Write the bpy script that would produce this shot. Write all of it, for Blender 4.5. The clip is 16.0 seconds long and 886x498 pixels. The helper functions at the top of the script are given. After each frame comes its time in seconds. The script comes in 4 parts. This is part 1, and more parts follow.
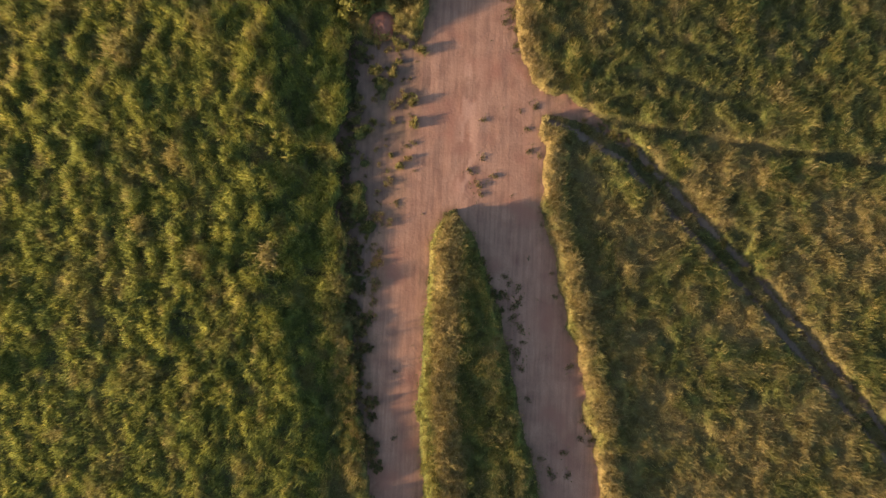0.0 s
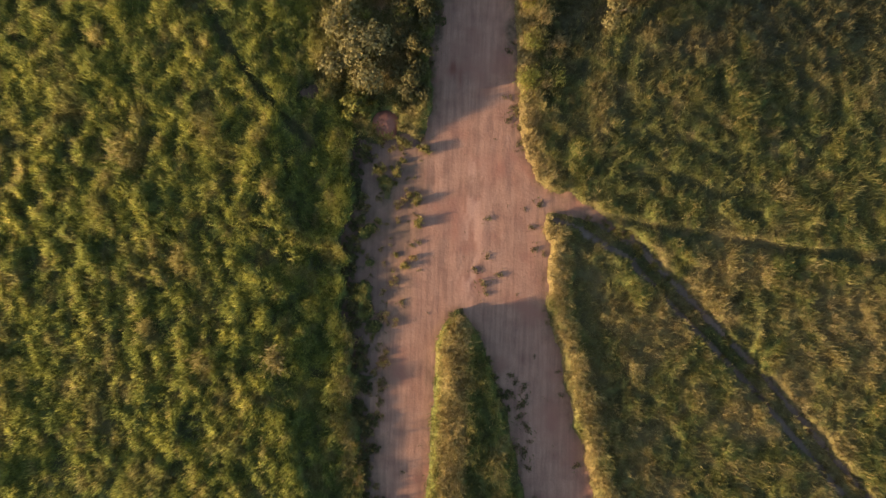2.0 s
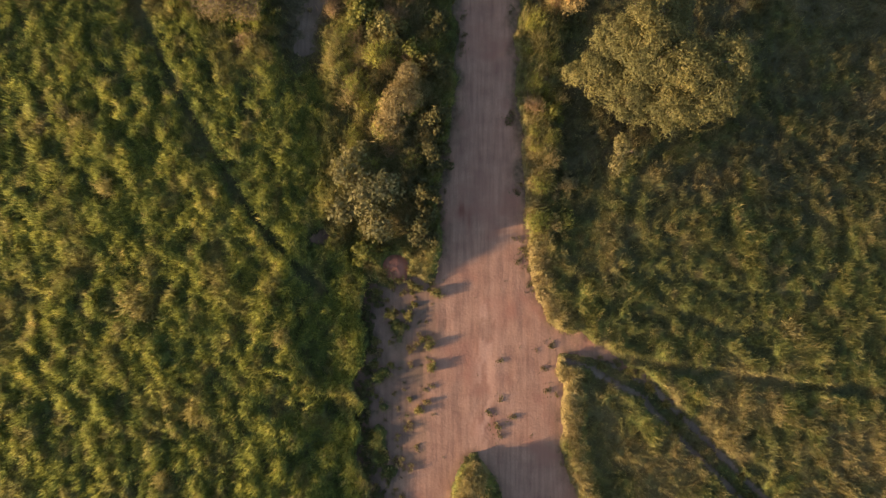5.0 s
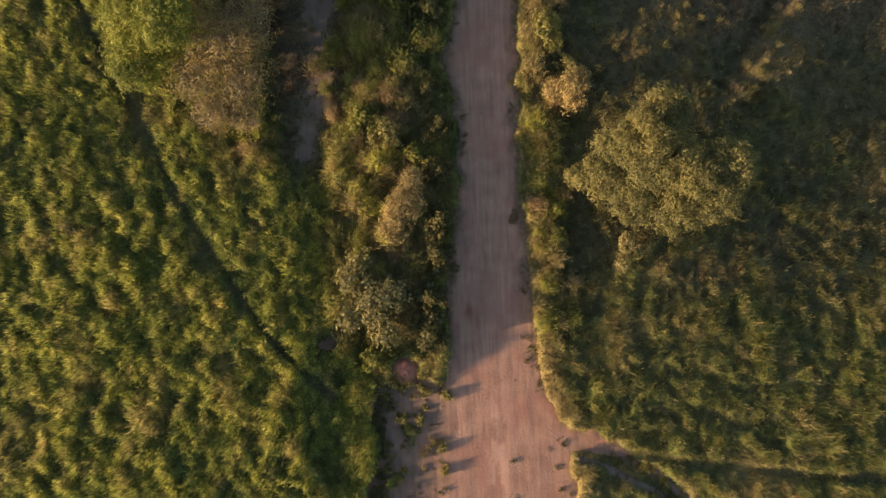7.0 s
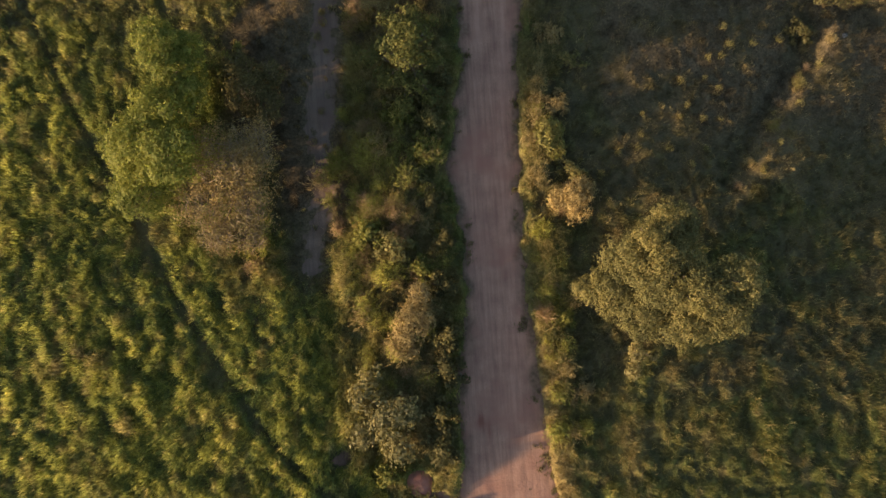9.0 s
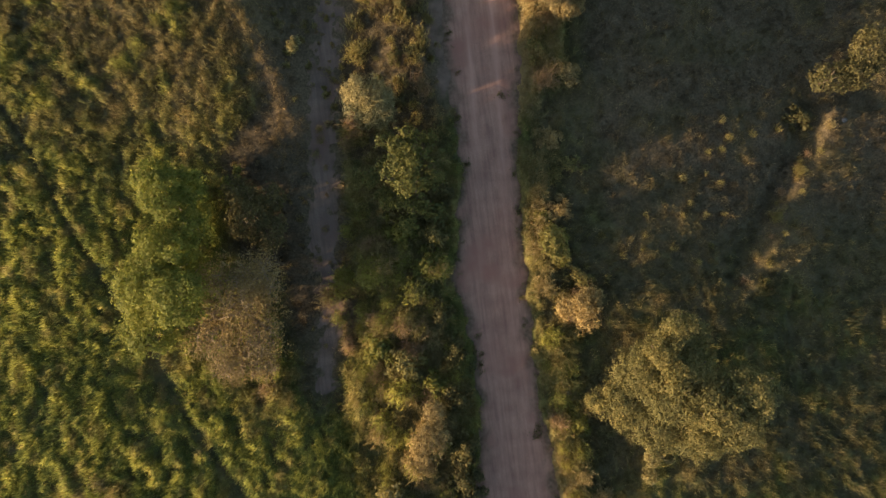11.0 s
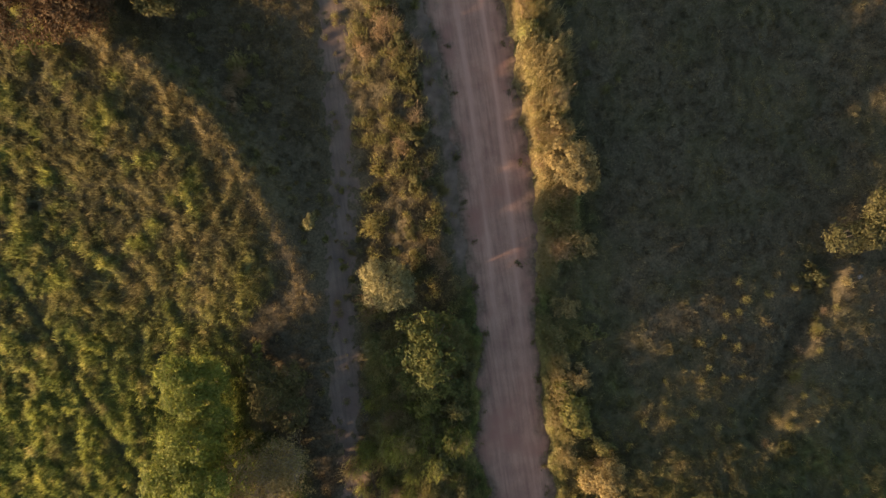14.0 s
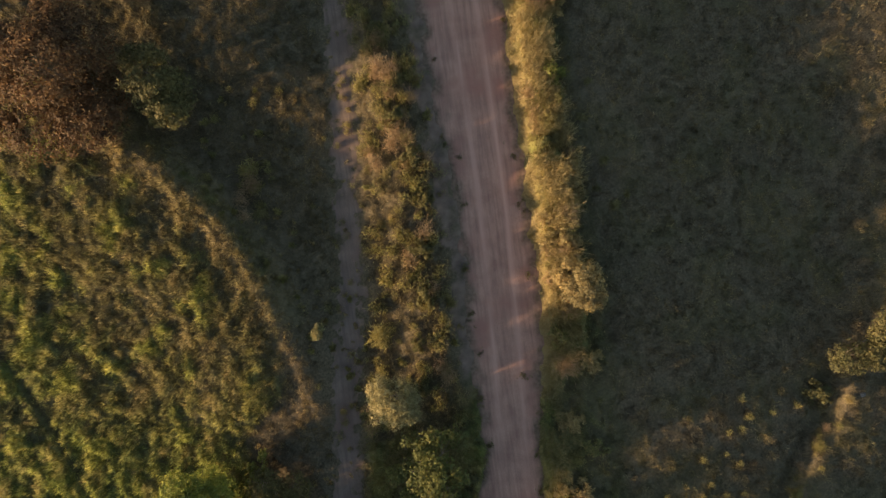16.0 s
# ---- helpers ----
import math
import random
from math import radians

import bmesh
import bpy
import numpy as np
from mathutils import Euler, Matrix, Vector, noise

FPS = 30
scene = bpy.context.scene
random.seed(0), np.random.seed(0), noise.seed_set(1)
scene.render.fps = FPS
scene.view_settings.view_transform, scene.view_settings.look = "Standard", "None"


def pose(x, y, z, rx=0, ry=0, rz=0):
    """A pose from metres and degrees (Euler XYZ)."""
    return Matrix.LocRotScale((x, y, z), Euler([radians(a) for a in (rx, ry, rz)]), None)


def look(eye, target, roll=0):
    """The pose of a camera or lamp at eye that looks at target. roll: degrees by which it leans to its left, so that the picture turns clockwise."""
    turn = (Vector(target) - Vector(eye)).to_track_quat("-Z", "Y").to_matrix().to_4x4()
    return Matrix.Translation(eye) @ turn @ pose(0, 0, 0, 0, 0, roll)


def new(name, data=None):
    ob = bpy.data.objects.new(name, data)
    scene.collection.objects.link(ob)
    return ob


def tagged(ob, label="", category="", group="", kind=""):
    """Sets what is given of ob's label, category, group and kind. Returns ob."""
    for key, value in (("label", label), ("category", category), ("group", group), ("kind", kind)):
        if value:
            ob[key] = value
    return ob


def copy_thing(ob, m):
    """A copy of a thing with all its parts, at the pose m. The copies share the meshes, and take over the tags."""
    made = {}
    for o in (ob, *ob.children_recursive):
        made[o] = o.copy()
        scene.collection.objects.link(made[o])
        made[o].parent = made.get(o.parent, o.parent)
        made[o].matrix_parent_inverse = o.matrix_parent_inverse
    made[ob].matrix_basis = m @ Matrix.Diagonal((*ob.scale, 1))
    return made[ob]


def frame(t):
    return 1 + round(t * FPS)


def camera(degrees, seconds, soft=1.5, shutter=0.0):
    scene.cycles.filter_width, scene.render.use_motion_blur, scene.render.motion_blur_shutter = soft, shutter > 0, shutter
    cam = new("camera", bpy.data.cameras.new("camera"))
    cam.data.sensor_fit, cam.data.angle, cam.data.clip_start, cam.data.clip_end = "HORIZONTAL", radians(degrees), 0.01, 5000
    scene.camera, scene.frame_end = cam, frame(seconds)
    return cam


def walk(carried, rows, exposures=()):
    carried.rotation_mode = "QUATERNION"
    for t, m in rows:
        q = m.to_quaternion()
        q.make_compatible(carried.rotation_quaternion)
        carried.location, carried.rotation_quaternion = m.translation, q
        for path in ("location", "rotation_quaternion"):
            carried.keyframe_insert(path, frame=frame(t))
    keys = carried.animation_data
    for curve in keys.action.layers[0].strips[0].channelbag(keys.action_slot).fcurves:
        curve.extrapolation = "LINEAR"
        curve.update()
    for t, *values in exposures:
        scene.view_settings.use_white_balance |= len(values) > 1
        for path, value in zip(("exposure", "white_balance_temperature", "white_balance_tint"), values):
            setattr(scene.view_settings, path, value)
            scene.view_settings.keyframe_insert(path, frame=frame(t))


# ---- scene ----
cam = camera(72.8, 16.0, soft=1.4)
PATH = [
    (0, (1.365, -1.378, 33.201), (1.353, -1.299, 31.202), -6.4),
    (0.5, (1.292, 0.012, 33.263), (1.279, 0.091, 31.264), -7.4),
    (1, (1.157, 1.416, 33.351), (1.143, 1.492, 31.352), -7.5),
    (1.5, (0.973, 2.753, 33.434), (0.962, 2.831, 31.435), -5.7),
    (2, (0.864, 4.055, 33.517), (0.853, 4.137, 31.519), -6.0),
    (2.5, (0.791, 5.312, 33.615), (0.776, 5.399, 31.617), -7.9),
    (3, (0.668, 6.623, 33.692), (0.654, 6.711, 31.694), -7.7),
    (3.5, (0.495, 7.954, 33.781), (0.483, 8.044, 31.783), -6.8),
    (4, (0.275, 9.333, 33.856), (0.268, 9.422, 31.858), -4.0),
    (4.2, (0.179, 9.878, 33.883), (0.174, 9.967, 31.885), -2.8),
    (6.3, (-0.525, 15.28, 34.236), (-0.512, 15.387, 32.239), 5.4),
    (6.5, (-0.56, 15.858, 34.238), (-0.547, 15.968, 32.241), 4.8),
    (7, (-0.592, 17.408, 34.326), (-0.581, 17.515, 32.329), 3.9),
    (7.5, (-0.637, 19.069, 34.463), (-0.625, 19.169, 32.466), 4.2),
    (8, (-0.669, 20.745, 34.567), (-0.657, 20.839, 32.57), 3.9),
    (8.5, (-0.709, 22.37, 34.677), (-0.698, 22.464, 32.679), 3.6),
    (9, (-0.641, 23.788, 34.739), (-0.635, 23.893, 32.742), -0.7),
    (9.2, (-0.594, 24.404, 34.766), (-0.592, 24.513, 32.769), -3.1),
    (11.3, (-0.392, 32.113, 35.138), (-0.391, 32.172, 33.139), -6.4),
    (11.5, (-0.387, 32.853, 35.14), (-0.388, 32.909, 33.141), -8.2),
    (12, (-0.32, 34.626, 35.222), (-0.321, 34.676, 33.223), -8.8),
    (12.5, (-0.293, 36.288, 35.301), (-0.293, 36.338, 33.302), -7.4),
    (13, (-0.263, 37.996, 35.366), (-0.262, 38.043, 33.367), -6.1),
    (13.5, (-0.226, 39.725, 35.441), (-0.225, 39.77, 33.441), -5.5),
    (14, (-0.142, 41.416, 35.543), (-0.139, 41.46, 33.544), -4.8),
    (14.5, (-0.064, 43.03, 35.63), (-0.06, 43.077, 33.631), -2.3),
    (15, (0.009, 44.714, 35.733), (0.015, 44.758, 33.733), 0.2),
    (15.5, (0.151, 46.343, 35.814), (0.157, 46.388, 33.814), -0.7),
    (16, (0.294, 47.981, 35.87), (0.299, 48.025, 33.871), -0.9),
]
walk(cam, [(t, look(eye, target, roll)) for t, eye, target, roll in PATH])

# ---------- world, sun, exposure ----------
SUN_EL, SUN_AZ = 8.8, 255.0          # degrees; azimuth clockwise from +y
scene.view_settings.exposure = 1.2
world = bpy.data.worlds.new("sky")
scene.world = world
world.use_nodes = True
wn = world.node_tree.nodes
sky = wn.new("ShaderNodeTexSky")
sky.sky_type, sky.sun_disc = "NISHITA", False
sky.sun_elevation, sky.sun_rotation = radians(SUN_EL), radians(SUN_AZ)
wn["Background"].inputs["Strength"].default_value = 0.132
world.node_tree.links.new(sky.outputs[0], wn["Background"].inputs["Color"])
sun = new("sun", bpy.data.lights.new("sun", "SUN"))
sun.data.energy, sun.data.angle, sun.data.color = 6.2, radians(0.6), (1.0, 0.71, 0.42)
_az, _el = radians(SUN_AZ), radians(SUN_EL)
TO_SUN = Vector((math.sin(_az) * math.cos(_el), math.cos(_az) * math.cos(_el), math.sin(_el)))
sun.matrix_world = look(TO_SUN * 150, (0, 0, 0))

# ---------- numeric noise ----------
def lattice(ix, iy, seed):
    n = (ix.astype(np.int64) * 374761393 + iy.astype(np.int64) * 668265263 + seed * 974634777) & 0x7FFFFFFF
    n = ((n ^ (n >> 13)) * 1274126177) & 0x7FFFFFFF
    return ((n ^ (n >> 16)) & 0xFFFF) / 65535.0


def vnoise(x, y, seed=0):
    """Smooth value noise, 0 to 1."""
    x, y = np.asarray(x, float), np.asarray(y, float)
    ix, iy = np.floor(x), np.floor(y)
    fx, fy = x - ix, y - iy
    fx, fy = fx * fx * (3 - 2 * fx), fy * fy * (3 - 2 * fy)
    a, b = lattice(ix, iy, seed), lattice(ix + 1, iy, seed)
    c, d = lattice(ix, iy + 1, seed), lattice(ix + 1, iy + 1, seed)
    return (a * (1 - fx) + b * fx) * (1 - fy) + (c * (1 - fx) + d * fx) * fy


def fbm(x, y, seed=0, octaves=3):
    total, amp, norm = 0.0, 1.0, 0.0
    for k in range(octaves):
        ca, sa = math.cos(0.6 * k), math.sin(0.6 * k)
        total = total + amp * vnoise((x * ca - y * sa) * 2 ** k, (x * sa + y * ca) * 2 ** k, seed + 7 * k)
        norm += amp
        amp *= 0.5
    return total / norm


def smooth(a, b, v):
    t = np.clip((v - a) / (b - a), 0, 1)
    return t * t * (3 - 2 * t)


def line_dist(x, y, pts):
    """Distance to a polyline, signed offset (positive to its right), and the share of the way along it."""
    best = np.full(np.shape(x), 1e9)
    side = np.zeros(np.shape(x))
    along = np.zeros(np.shape(x))
    n = len(pts) - 1
    for i in range(n):
        (x0, y0), (x1, y1) = pts[i], pts[i + 1]
        dx, dy = x1 - x0, y1 - y0
        t = np.clip(((x - x0) * dx + (y - y0) * dy) / (dx * dx + dy * dy), 0, 1)
        d = np.hypot(x - x0 - t * dx, y - y0 - t * dy)
        s = ((x - x0) * dy - (y - y0) * dx) / math.hypot(dx, dy)
        m = d < best
        best, side, along = np.where(m, d, best), np.where(m, s, side), np.where(m, (i + t) / n, along)
    return best, side, along


BODY = 0.58                            # share of the grass height that is solid sward

# ---------- plan of the tracks ----------
LEFT_Y = (-60, -13.7, -8, -3.8, 0, 3.5, 6, 10.5, 14, 17.3, 22, 26.3, 30.2, 33.5, 36.7, 42, 46.8, 52, 58.5, 63, 90, 130)
LEFT_X = (0.5, -1.8, -2.6, -2.7, -2.3, -1.5, -1.2, -0.6, -0.4, -0.3, 0.5, 0.65, -0.1, 0.7, 1.15, 1.35, 1.45, 1.45, 0.95, 0.8, -2.0, -8)
RIGHT_Y = (-60, -13.3, -5.3, -0.7, 2.4, 5.8, 8.0, 9.3, 11.2, 14.1, 17.2, 22, 27, 31, 36.2, 42.8, 51, 56.3, 63, 90, 130)
RIGHT_X = (24, 10.3, 8.7, 7.5, 6.6, 6.6, 6.5, 6.0, 5.0, 4.75, 4.4, 4.25, 4.2, 4.5, 4.7, 5.6, 5.75, 5.8, 6.0, 3.2, -2)
ISL_Y = (-60, -13.7, -8.1, -3.8, 0.2, 1.4, 2.1)
ISL_L = (4, 0.7, 0.1, 0.3, 0.45, 1.05, 1.6)
ISL_R = (18, 6.9, 5.5, 4.4, 3.1, 2.2, 1.7)
EDGE_Y = (-14, -11.3, -6.4, -2.1, 2.6, 7.3, 11.1, 13, 20)    # foot of the left meadow
EDGE_X = (-1.9, -2.7, -3.6, -4.1, -4.7, -4.9, -4.6, -4.4, -5.5)
BRANCH = ((7.2, 7.6), (8.6, 7.05), (11.2, 5.6), (14.1, 2.7), (18.2, -1.4), (22.0, -5.7), (25.7, -10.1), (40, -27))
JUNCTION = ((5.8, 8.4), (7.6, 8.0), (9.2, 7.4), (11.2, 6.3))
FOOT = ((-8.6, 20), (-8.0, 26.2), (-7.3, 31), (-7.2, 35), (-6.5, 40.4), (-5.3, 47.4), (-4.95, 52.5), (-4.4, 57.6), (-4.2, 62.4), (-5.4, 90))
TRAIL = ((-6.8, 11), (-9.5, 13.6), (-11.9, 16.8), (-15.5, 22.7), (-17.4, 26.4), (-19.8, 31), (-22.3, 36.8), (-24.2, 41.8), (-28, 49))
CROSS = ((8.5, 7.7), (12.4, 6.9), (18.4, 6.1), (25.5, 5.3), (34, 4.4))
BANK = ((16.6, 27.4), (17.4, 28.8), (20.7, 33.1), (22.6, 35.4), (23.6, 38.5))
RIDGE = ((-8.0, 36), (-8.3, 41), (-10.5, 47.3), (-12.4, 51.2), (-14.0, 53.4), (-16.2, 55.8), (-19, 58.2), (-23, 61.5), (-27, 64))


def road_edges(y):
    return np.interp(y, LEFT_Y, LEFT_X), np.interp(y, RIGHT_Y, RIGHT_X)


def road_depth(x, y):
    """Metres from the edge of the driven dirt, positive on it."""
    lx, rx = road_edges(y)
    wob = (fbm(x * 0.9, y * 0.9, 3) - 0.5) * 0.9
    d = np.minimum(x - lx, rx - x) + wob
    il, ir = np.interp(y, ISL_Y, ISL_L), np.interp(y, ISL_Y, ISL_R)
    di = np.where(y < 2.1, np.minimum(x - il, ir - x), -9.0)
    di = np.where(di < 0, np.maximum(di, -np.hypot(x - 1.6, np.maximum(y - 2.1, 0) + 0.15) * 1.0), di) + wob * 0.5
    d = np.minimum(d, -di)
    jd, _, ja = line_dist(x, y, JUNCTION)
    return np.maximum(d, 0.95 - 0.95 * ja - jd + wob)


def road_mask(x, y):
    """1 on the driven dirt, 0 on the grass; about 0.5 at its edge."""
    return smooth(-0.35, 0.35, road_depth(x, y))


def branch_mask(x, y):
    d, s, _ = line_dist(x, y, BRANCH)
    return smooth(0.95, 0.5, d + (fbm(x * 1.2, y * 1.2, 5) - 0.5) * 0.9), s


def foot_mask(x, y):
    d, s, a = line_dist(x, y, FOOT)
    n = fbm(x * 0.5, y * 0.35, 9)
    k = 1 - 0.5 * smooth(37, 42, y)
    return smooth(1.5, 0.2, d + (0.5 - n) * 1.2 * k + (fbm(x * 1.6, y * 1.6, 20) - 0.5) * 0.9) * smooth(22, 25.5, y) * smooth(0.18 * k - 0.1, 0.5 * k - 0.1, fbm(x * 0.2 + 3, y * 0.32, 19))


def margin_mask(x, y):
    """The eroded, half-bare strip on the left of the road."""
    lx, _ = road_edges(y)
    ml = np.interp(y, EDGE_Y, EDGE_X)
    n = (fbm(x * 0.8, y * 0.8, 13) - 0.5) * 2.0
    m = smooth(-0.3, 0.4, np.minimum(x - ml, lx + 0.6 - x) + n) * smooth(13.4, 11, y)
    return np.maximum(m, smooth(1.0, 0.5, np.hypot(x + 7.2, y - 14.2) + n * 0.4))


def margin_bare(x, y):
    return margin_mask(x, y) * np.clip(0.12 + 1.35 * fbm(x * 1.1, y * 1.1, 17), 0, 1)


def bank_terms(x, y):
    d, s, a = line_dist(x, y, BANK)
    inside = smooth(0, 0.08, a) * smooth(1, 0.92, a)
    return d, s, inside


def ridge_terms(x, y):
    d, s, a = line_dist(x, y, RIDGE)
    return d, s, smooth(0.02, 0.2, a) * smooth(1, 0.85, a)


def height(x, y):
    """The lie of the land without its grass."""
    h = (fbm(x * 0.08, y * 0.08, 21) - 0.5) * 0.5 + np.where(x < 3, 0.04 - 0.034 * smooth(26, 46, y), 0.022) * np.clip(x - 3, -60, 60) * smooth(2.5, 9, np.abs(x - 3)) - (1.5 * smooth(9, 25, y) + 0.8 * smooth(36, 46, y)) * smooth(9, 27, x) - 0.6 * smooth(38, 50, y) * smooth(24, 45, x)
    r = road_mask(x, y)
    h = h * (1 - 0.85 * smooth(6, 2, np.abs(x - 3) - 1)) + 0.05 * (1 - np.maximum(r, margin_mask(x, y)))
    ml = np.interp(y, EDGE_Y, EDGE_X)
    h = h + 0.6 * smooth(ml - 0.3, ml - 4.5, x) * smooth(30, 24, y)
    b, _ = branch_mask(x, y)
    h = h - 0.22 * b * smooth(7.5, 10, x)
    il, ir = np.interp(y, ISL_Y, ISL_L), np.interp(y, ISL_Y, ISL_R)
    h = h + 0.22 * smooth(0, 1.0, np.minimum(x - il, ir - x)) * (y < 2.1)
    d, s, w = bank_terms(x, y)
    h = h + w * (smooth(-0.2, 0.6, s) * smooth(5, 1, d) * (0.12 + 0.4 * vnoise(x * 0.5, y * 0.5, 93)) - 0.4 * np.exp(-((s + 0.9) / 0.7) ** 2) * (d < 3))
    d, s, w = ridge_terms(x, y)
    h = h + w * (smooth(2.6, 0.5, s) * smooth(11, 2, d) * 0.82 + 0.22 * np.exp(-((s - 0.1) / 0.6) ** 2) * (d < 3))
    h = h - 0.12 * smooth(46, 53, y) * smooth(-17, -12.5, x) * smooth(-2.5, -10, x)
    lx = road_edges(y)[0]
    h = h + 0.45 * smooth(39, 44, y) * smooth(-3.6, -1.6, x) * smooth(lx - 0.3, lx - 1.8, x)
    h = h - 0.04 * foot_mask(x, y) - 0.06 * smooth(0.45, 0.1, line_dist(x, y, TRAIL)[0])
    return h


def cover(x, y):
    """Height of the grass, dryness (0 green, 1 straw), bareness, and dullness with painted shade."""
    lx, rx = road_edges(y)
    wx = x + (fbm(x * 0.6, y * 0.6, 31) - 0.5) * 2.0 + 0.18 * y
    wy = y + (fbm(x * 0.5, y * 0.5, 32) - 0.5) * 1.6
    lump = fbm(wx * 2.1, wy * 0.9, 41, 3)
    lump = smooth(0.30, 0.72, lump)
    big = fbm(x * 0.16, y * 0.16, 51, 2)
    fold = 1 - np.abs(2 * fbm(wx * 1.35 + 5, wy * 0.66, 43, 3) - 1)
    fold = smooth(0.5, 1.0, fold) * (0.35 + 0.65 * smooth(0.35, 0.6, fbm(x * 0.9 + 3, y * 0.9, 44, 2)))
    fine = smooth(0.3, 0.7, fbm(wx * 3.6, wy * 1.7, 45, 2))
    north = smooth(18, 34, y)
    south = smooth(5, -7, y)
    c = 0.15 + ((0.18 - 0.05 * north - 0.04 * south) * lump + (0.34 - 0.12 * north - 0.1 * south) * fold + (0.17 + 0.04 * north + 0.02 * south) * fine) * (0.7 + 0.6 * big)
    right = smooth(rx + 0.2, rx + 3.0, x)
    c = c * (1 - (0.22 + 0.16 * smooth(18, 26, y)) * right)
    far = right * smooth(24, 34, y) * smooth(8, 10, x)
    c = c * (1 - 0.3 * far)
    c = c * (1 - 0.85 * smooth(39, 42, y) * smooth(rx + 0.65, rx + 0.35, x) * (x > rx - 1))
    # taller weeds between footpath and road, and along the road's right side further on
    inner = np.interp(y, (34, 38, 47, 57, 63), (-7.0, -5.4, -4.6, -3.7, -3.4))
    strip = smooth(inner - 0.5, inner + 0.6, x) * smooth(lx - 0.2, lx - 1.6, x) * smooth(12.5, 15, y)
    c = c + strip * (0.25 + 0.75 * np.where(y > 38, smooth(0.4, 0.62, fbm(x * 2.8, y * 2.0, 62)), smooth(0.45, 0.7, fbm(x * 0.6, y * 0.5, 61)))) * np.where(y > 38, 0.06, 0.95)
    verge = smooth(rx + 0.1 + 0.4 * smooth(38, 44, y), rx + 1.2 + 0.2 * smooth(38, 44, y), x) * smooth(rx + 3.0 - 0.8 * smooth(38, 44, y), rx + 2.0 - 0.2 * smooth(38, 44, y), x - 0.35 * smooth(38, 44, y) + (fbm(x * 0.7, y * 0.7, 92) - 0.5) * 1.2)
    c = c + verge * smooth(39.5, 42.5, y) * (0.35 + 1.0 * fbm(x * 1.1, y * 0.9, 63))
    c = c + smooth(rx + 0.1, rx + 0.4, x) * smooth(rx + 1.6, rx + 0.8, x) * (0.14 * (1 - 0.6 * smooth(18, 22, y) * smooth(40, 38, y)) + 0.2 * smooth(4, 0, y)) + verge * smooth(16, 19, y) * smooth(38, 35.5, y) * (0.4 + 0.25 * smooth(26, 30, y)) * smooth(0.42, 0.6, fbm(x * 0.6, y * 0.45, 64))
    dry = np.maximum(smooth(0.55, 0.85, fbm(x * 0.55 + 9, y * 0.4, 71)) * 0.55, smooth(0.58, 0.78, fbm(x * 1.7 + 4, y * 1.0, 70, 2)) * 0.5)
    edge = smooth(rx + 1.9, rx + 0.4, x) * (x > rx - 0.6) * (1 - 0.5 * smooth(18, 22, y) * smooth(40, 38, y))
    dry = np.maximum(dry, edge * 0.9 * smooth(0.2, 0.45, fbm(x * 0.6, y * 0.5, 73)))
    il, ir = np.interp(y, ISL_Y, ISL_L), np.interp(y, ISL_Y, ISL_R)
    dry = np.maximum(dry, 0.8 * (y < 2.2) * smooth(0.9, 0.55, np.abs(x - il - 0.9 - 0.05 * (2 - y))) * (x > il - 0.4))
    dry = np.maximum(dry, verge * smooth(41, 44, y) * (0.15 + 0.6 * fbm(x * 1.2, y * 0.9, 90)))
    dry = np.maximum(dry, 0.75 * smooth(rx, rx + 0.4, x) * smooth(rx + 3.4, rx + 1.2, x) * smooth(4, 0, y) * smooth(0.25, 0.5, fbm(x * 0.8, y * 0.6, 72)))
    dry = np.maximum(dry, 0.68 * right * smooth(11, 4, y) * smooth(0.32, 0.58, fbm(x * 0.45, y * 0.4, 76)))
    d, s, w = ridge_terms(x, y)
    dry = np.maximum(dry, smooth(0, 0.1, w) * smooth(1.5, 0.6, np.abs(s + 0.2)) * (0.35 + 0.5 * vnoise(x * 1.3, y * 1.3, 74)))
    c = c * (1 - 0.35 * w * smooth(0.3, 1.2, s) * smooth(5, 3, s))
    dry = np.maximum(dry, strip * (0.06 + np.where(y > 38, 0.4, 0.38) * smooth(0.5, 0.75, fbm(x * 2.6, y * 1.8, 75))))
    dry = np.maximum(dry, 0.15 * smooth(36, 44, y) * (1 - right) + 0.08 * right * smooth(20, 40, y))
    dry = np.maximum(dry, 0.5 * smooth(0.8, 0.3, np.abs(bank_terms(x, y)[1])) * (bank_terms(x, y)[0] < 1.2))
    ml = np.interp(y, EDGE_Y, EDGE_X)
    c = c + 0.2 * smooth(13, 11, y) * smooth(ml - 1.6, ml - 0.8, x) * smooth(ml + 0.5, ml - 0.1, x)
    isl = (y < 2.3) * smooth(0.0, 0.5, np.minimum(x - il, ir - x))
    c = c + isl * (0.08 + 0.32 * smooth(1.6, 0.7, np.abs(x - il - 0.9)))
    # far right field and foot of the ridge: shade put into the grass colour
    dull_shade = np.maximum(far * (0.7 + 0.28 * smooth(0.35, 0.6, fbm(x * 0.5, y * 0.5, 87))), w * smooth(0.8, 1.6, s) * smooth(7, 4, s) * 0.85)
    dull_shade = np.maximum(dull_shade, 0.75 * smooth(38, 42, y) * smooth(-9, -6.5, x) * smooth(0.5, -1, x - lx))
    dull_shade = np.maximum(dull_shade, 0.55 * right * smooth(11, 20, y) * smooth(0.28, 0.55, fbm(x * 0.3, y * 0.3, 77) + 0.1 * smooth(18, 26, y)))
    dull_shade = np.maximum(dull_shade, strip * np.where(y > 38, 0.85, 0.45))
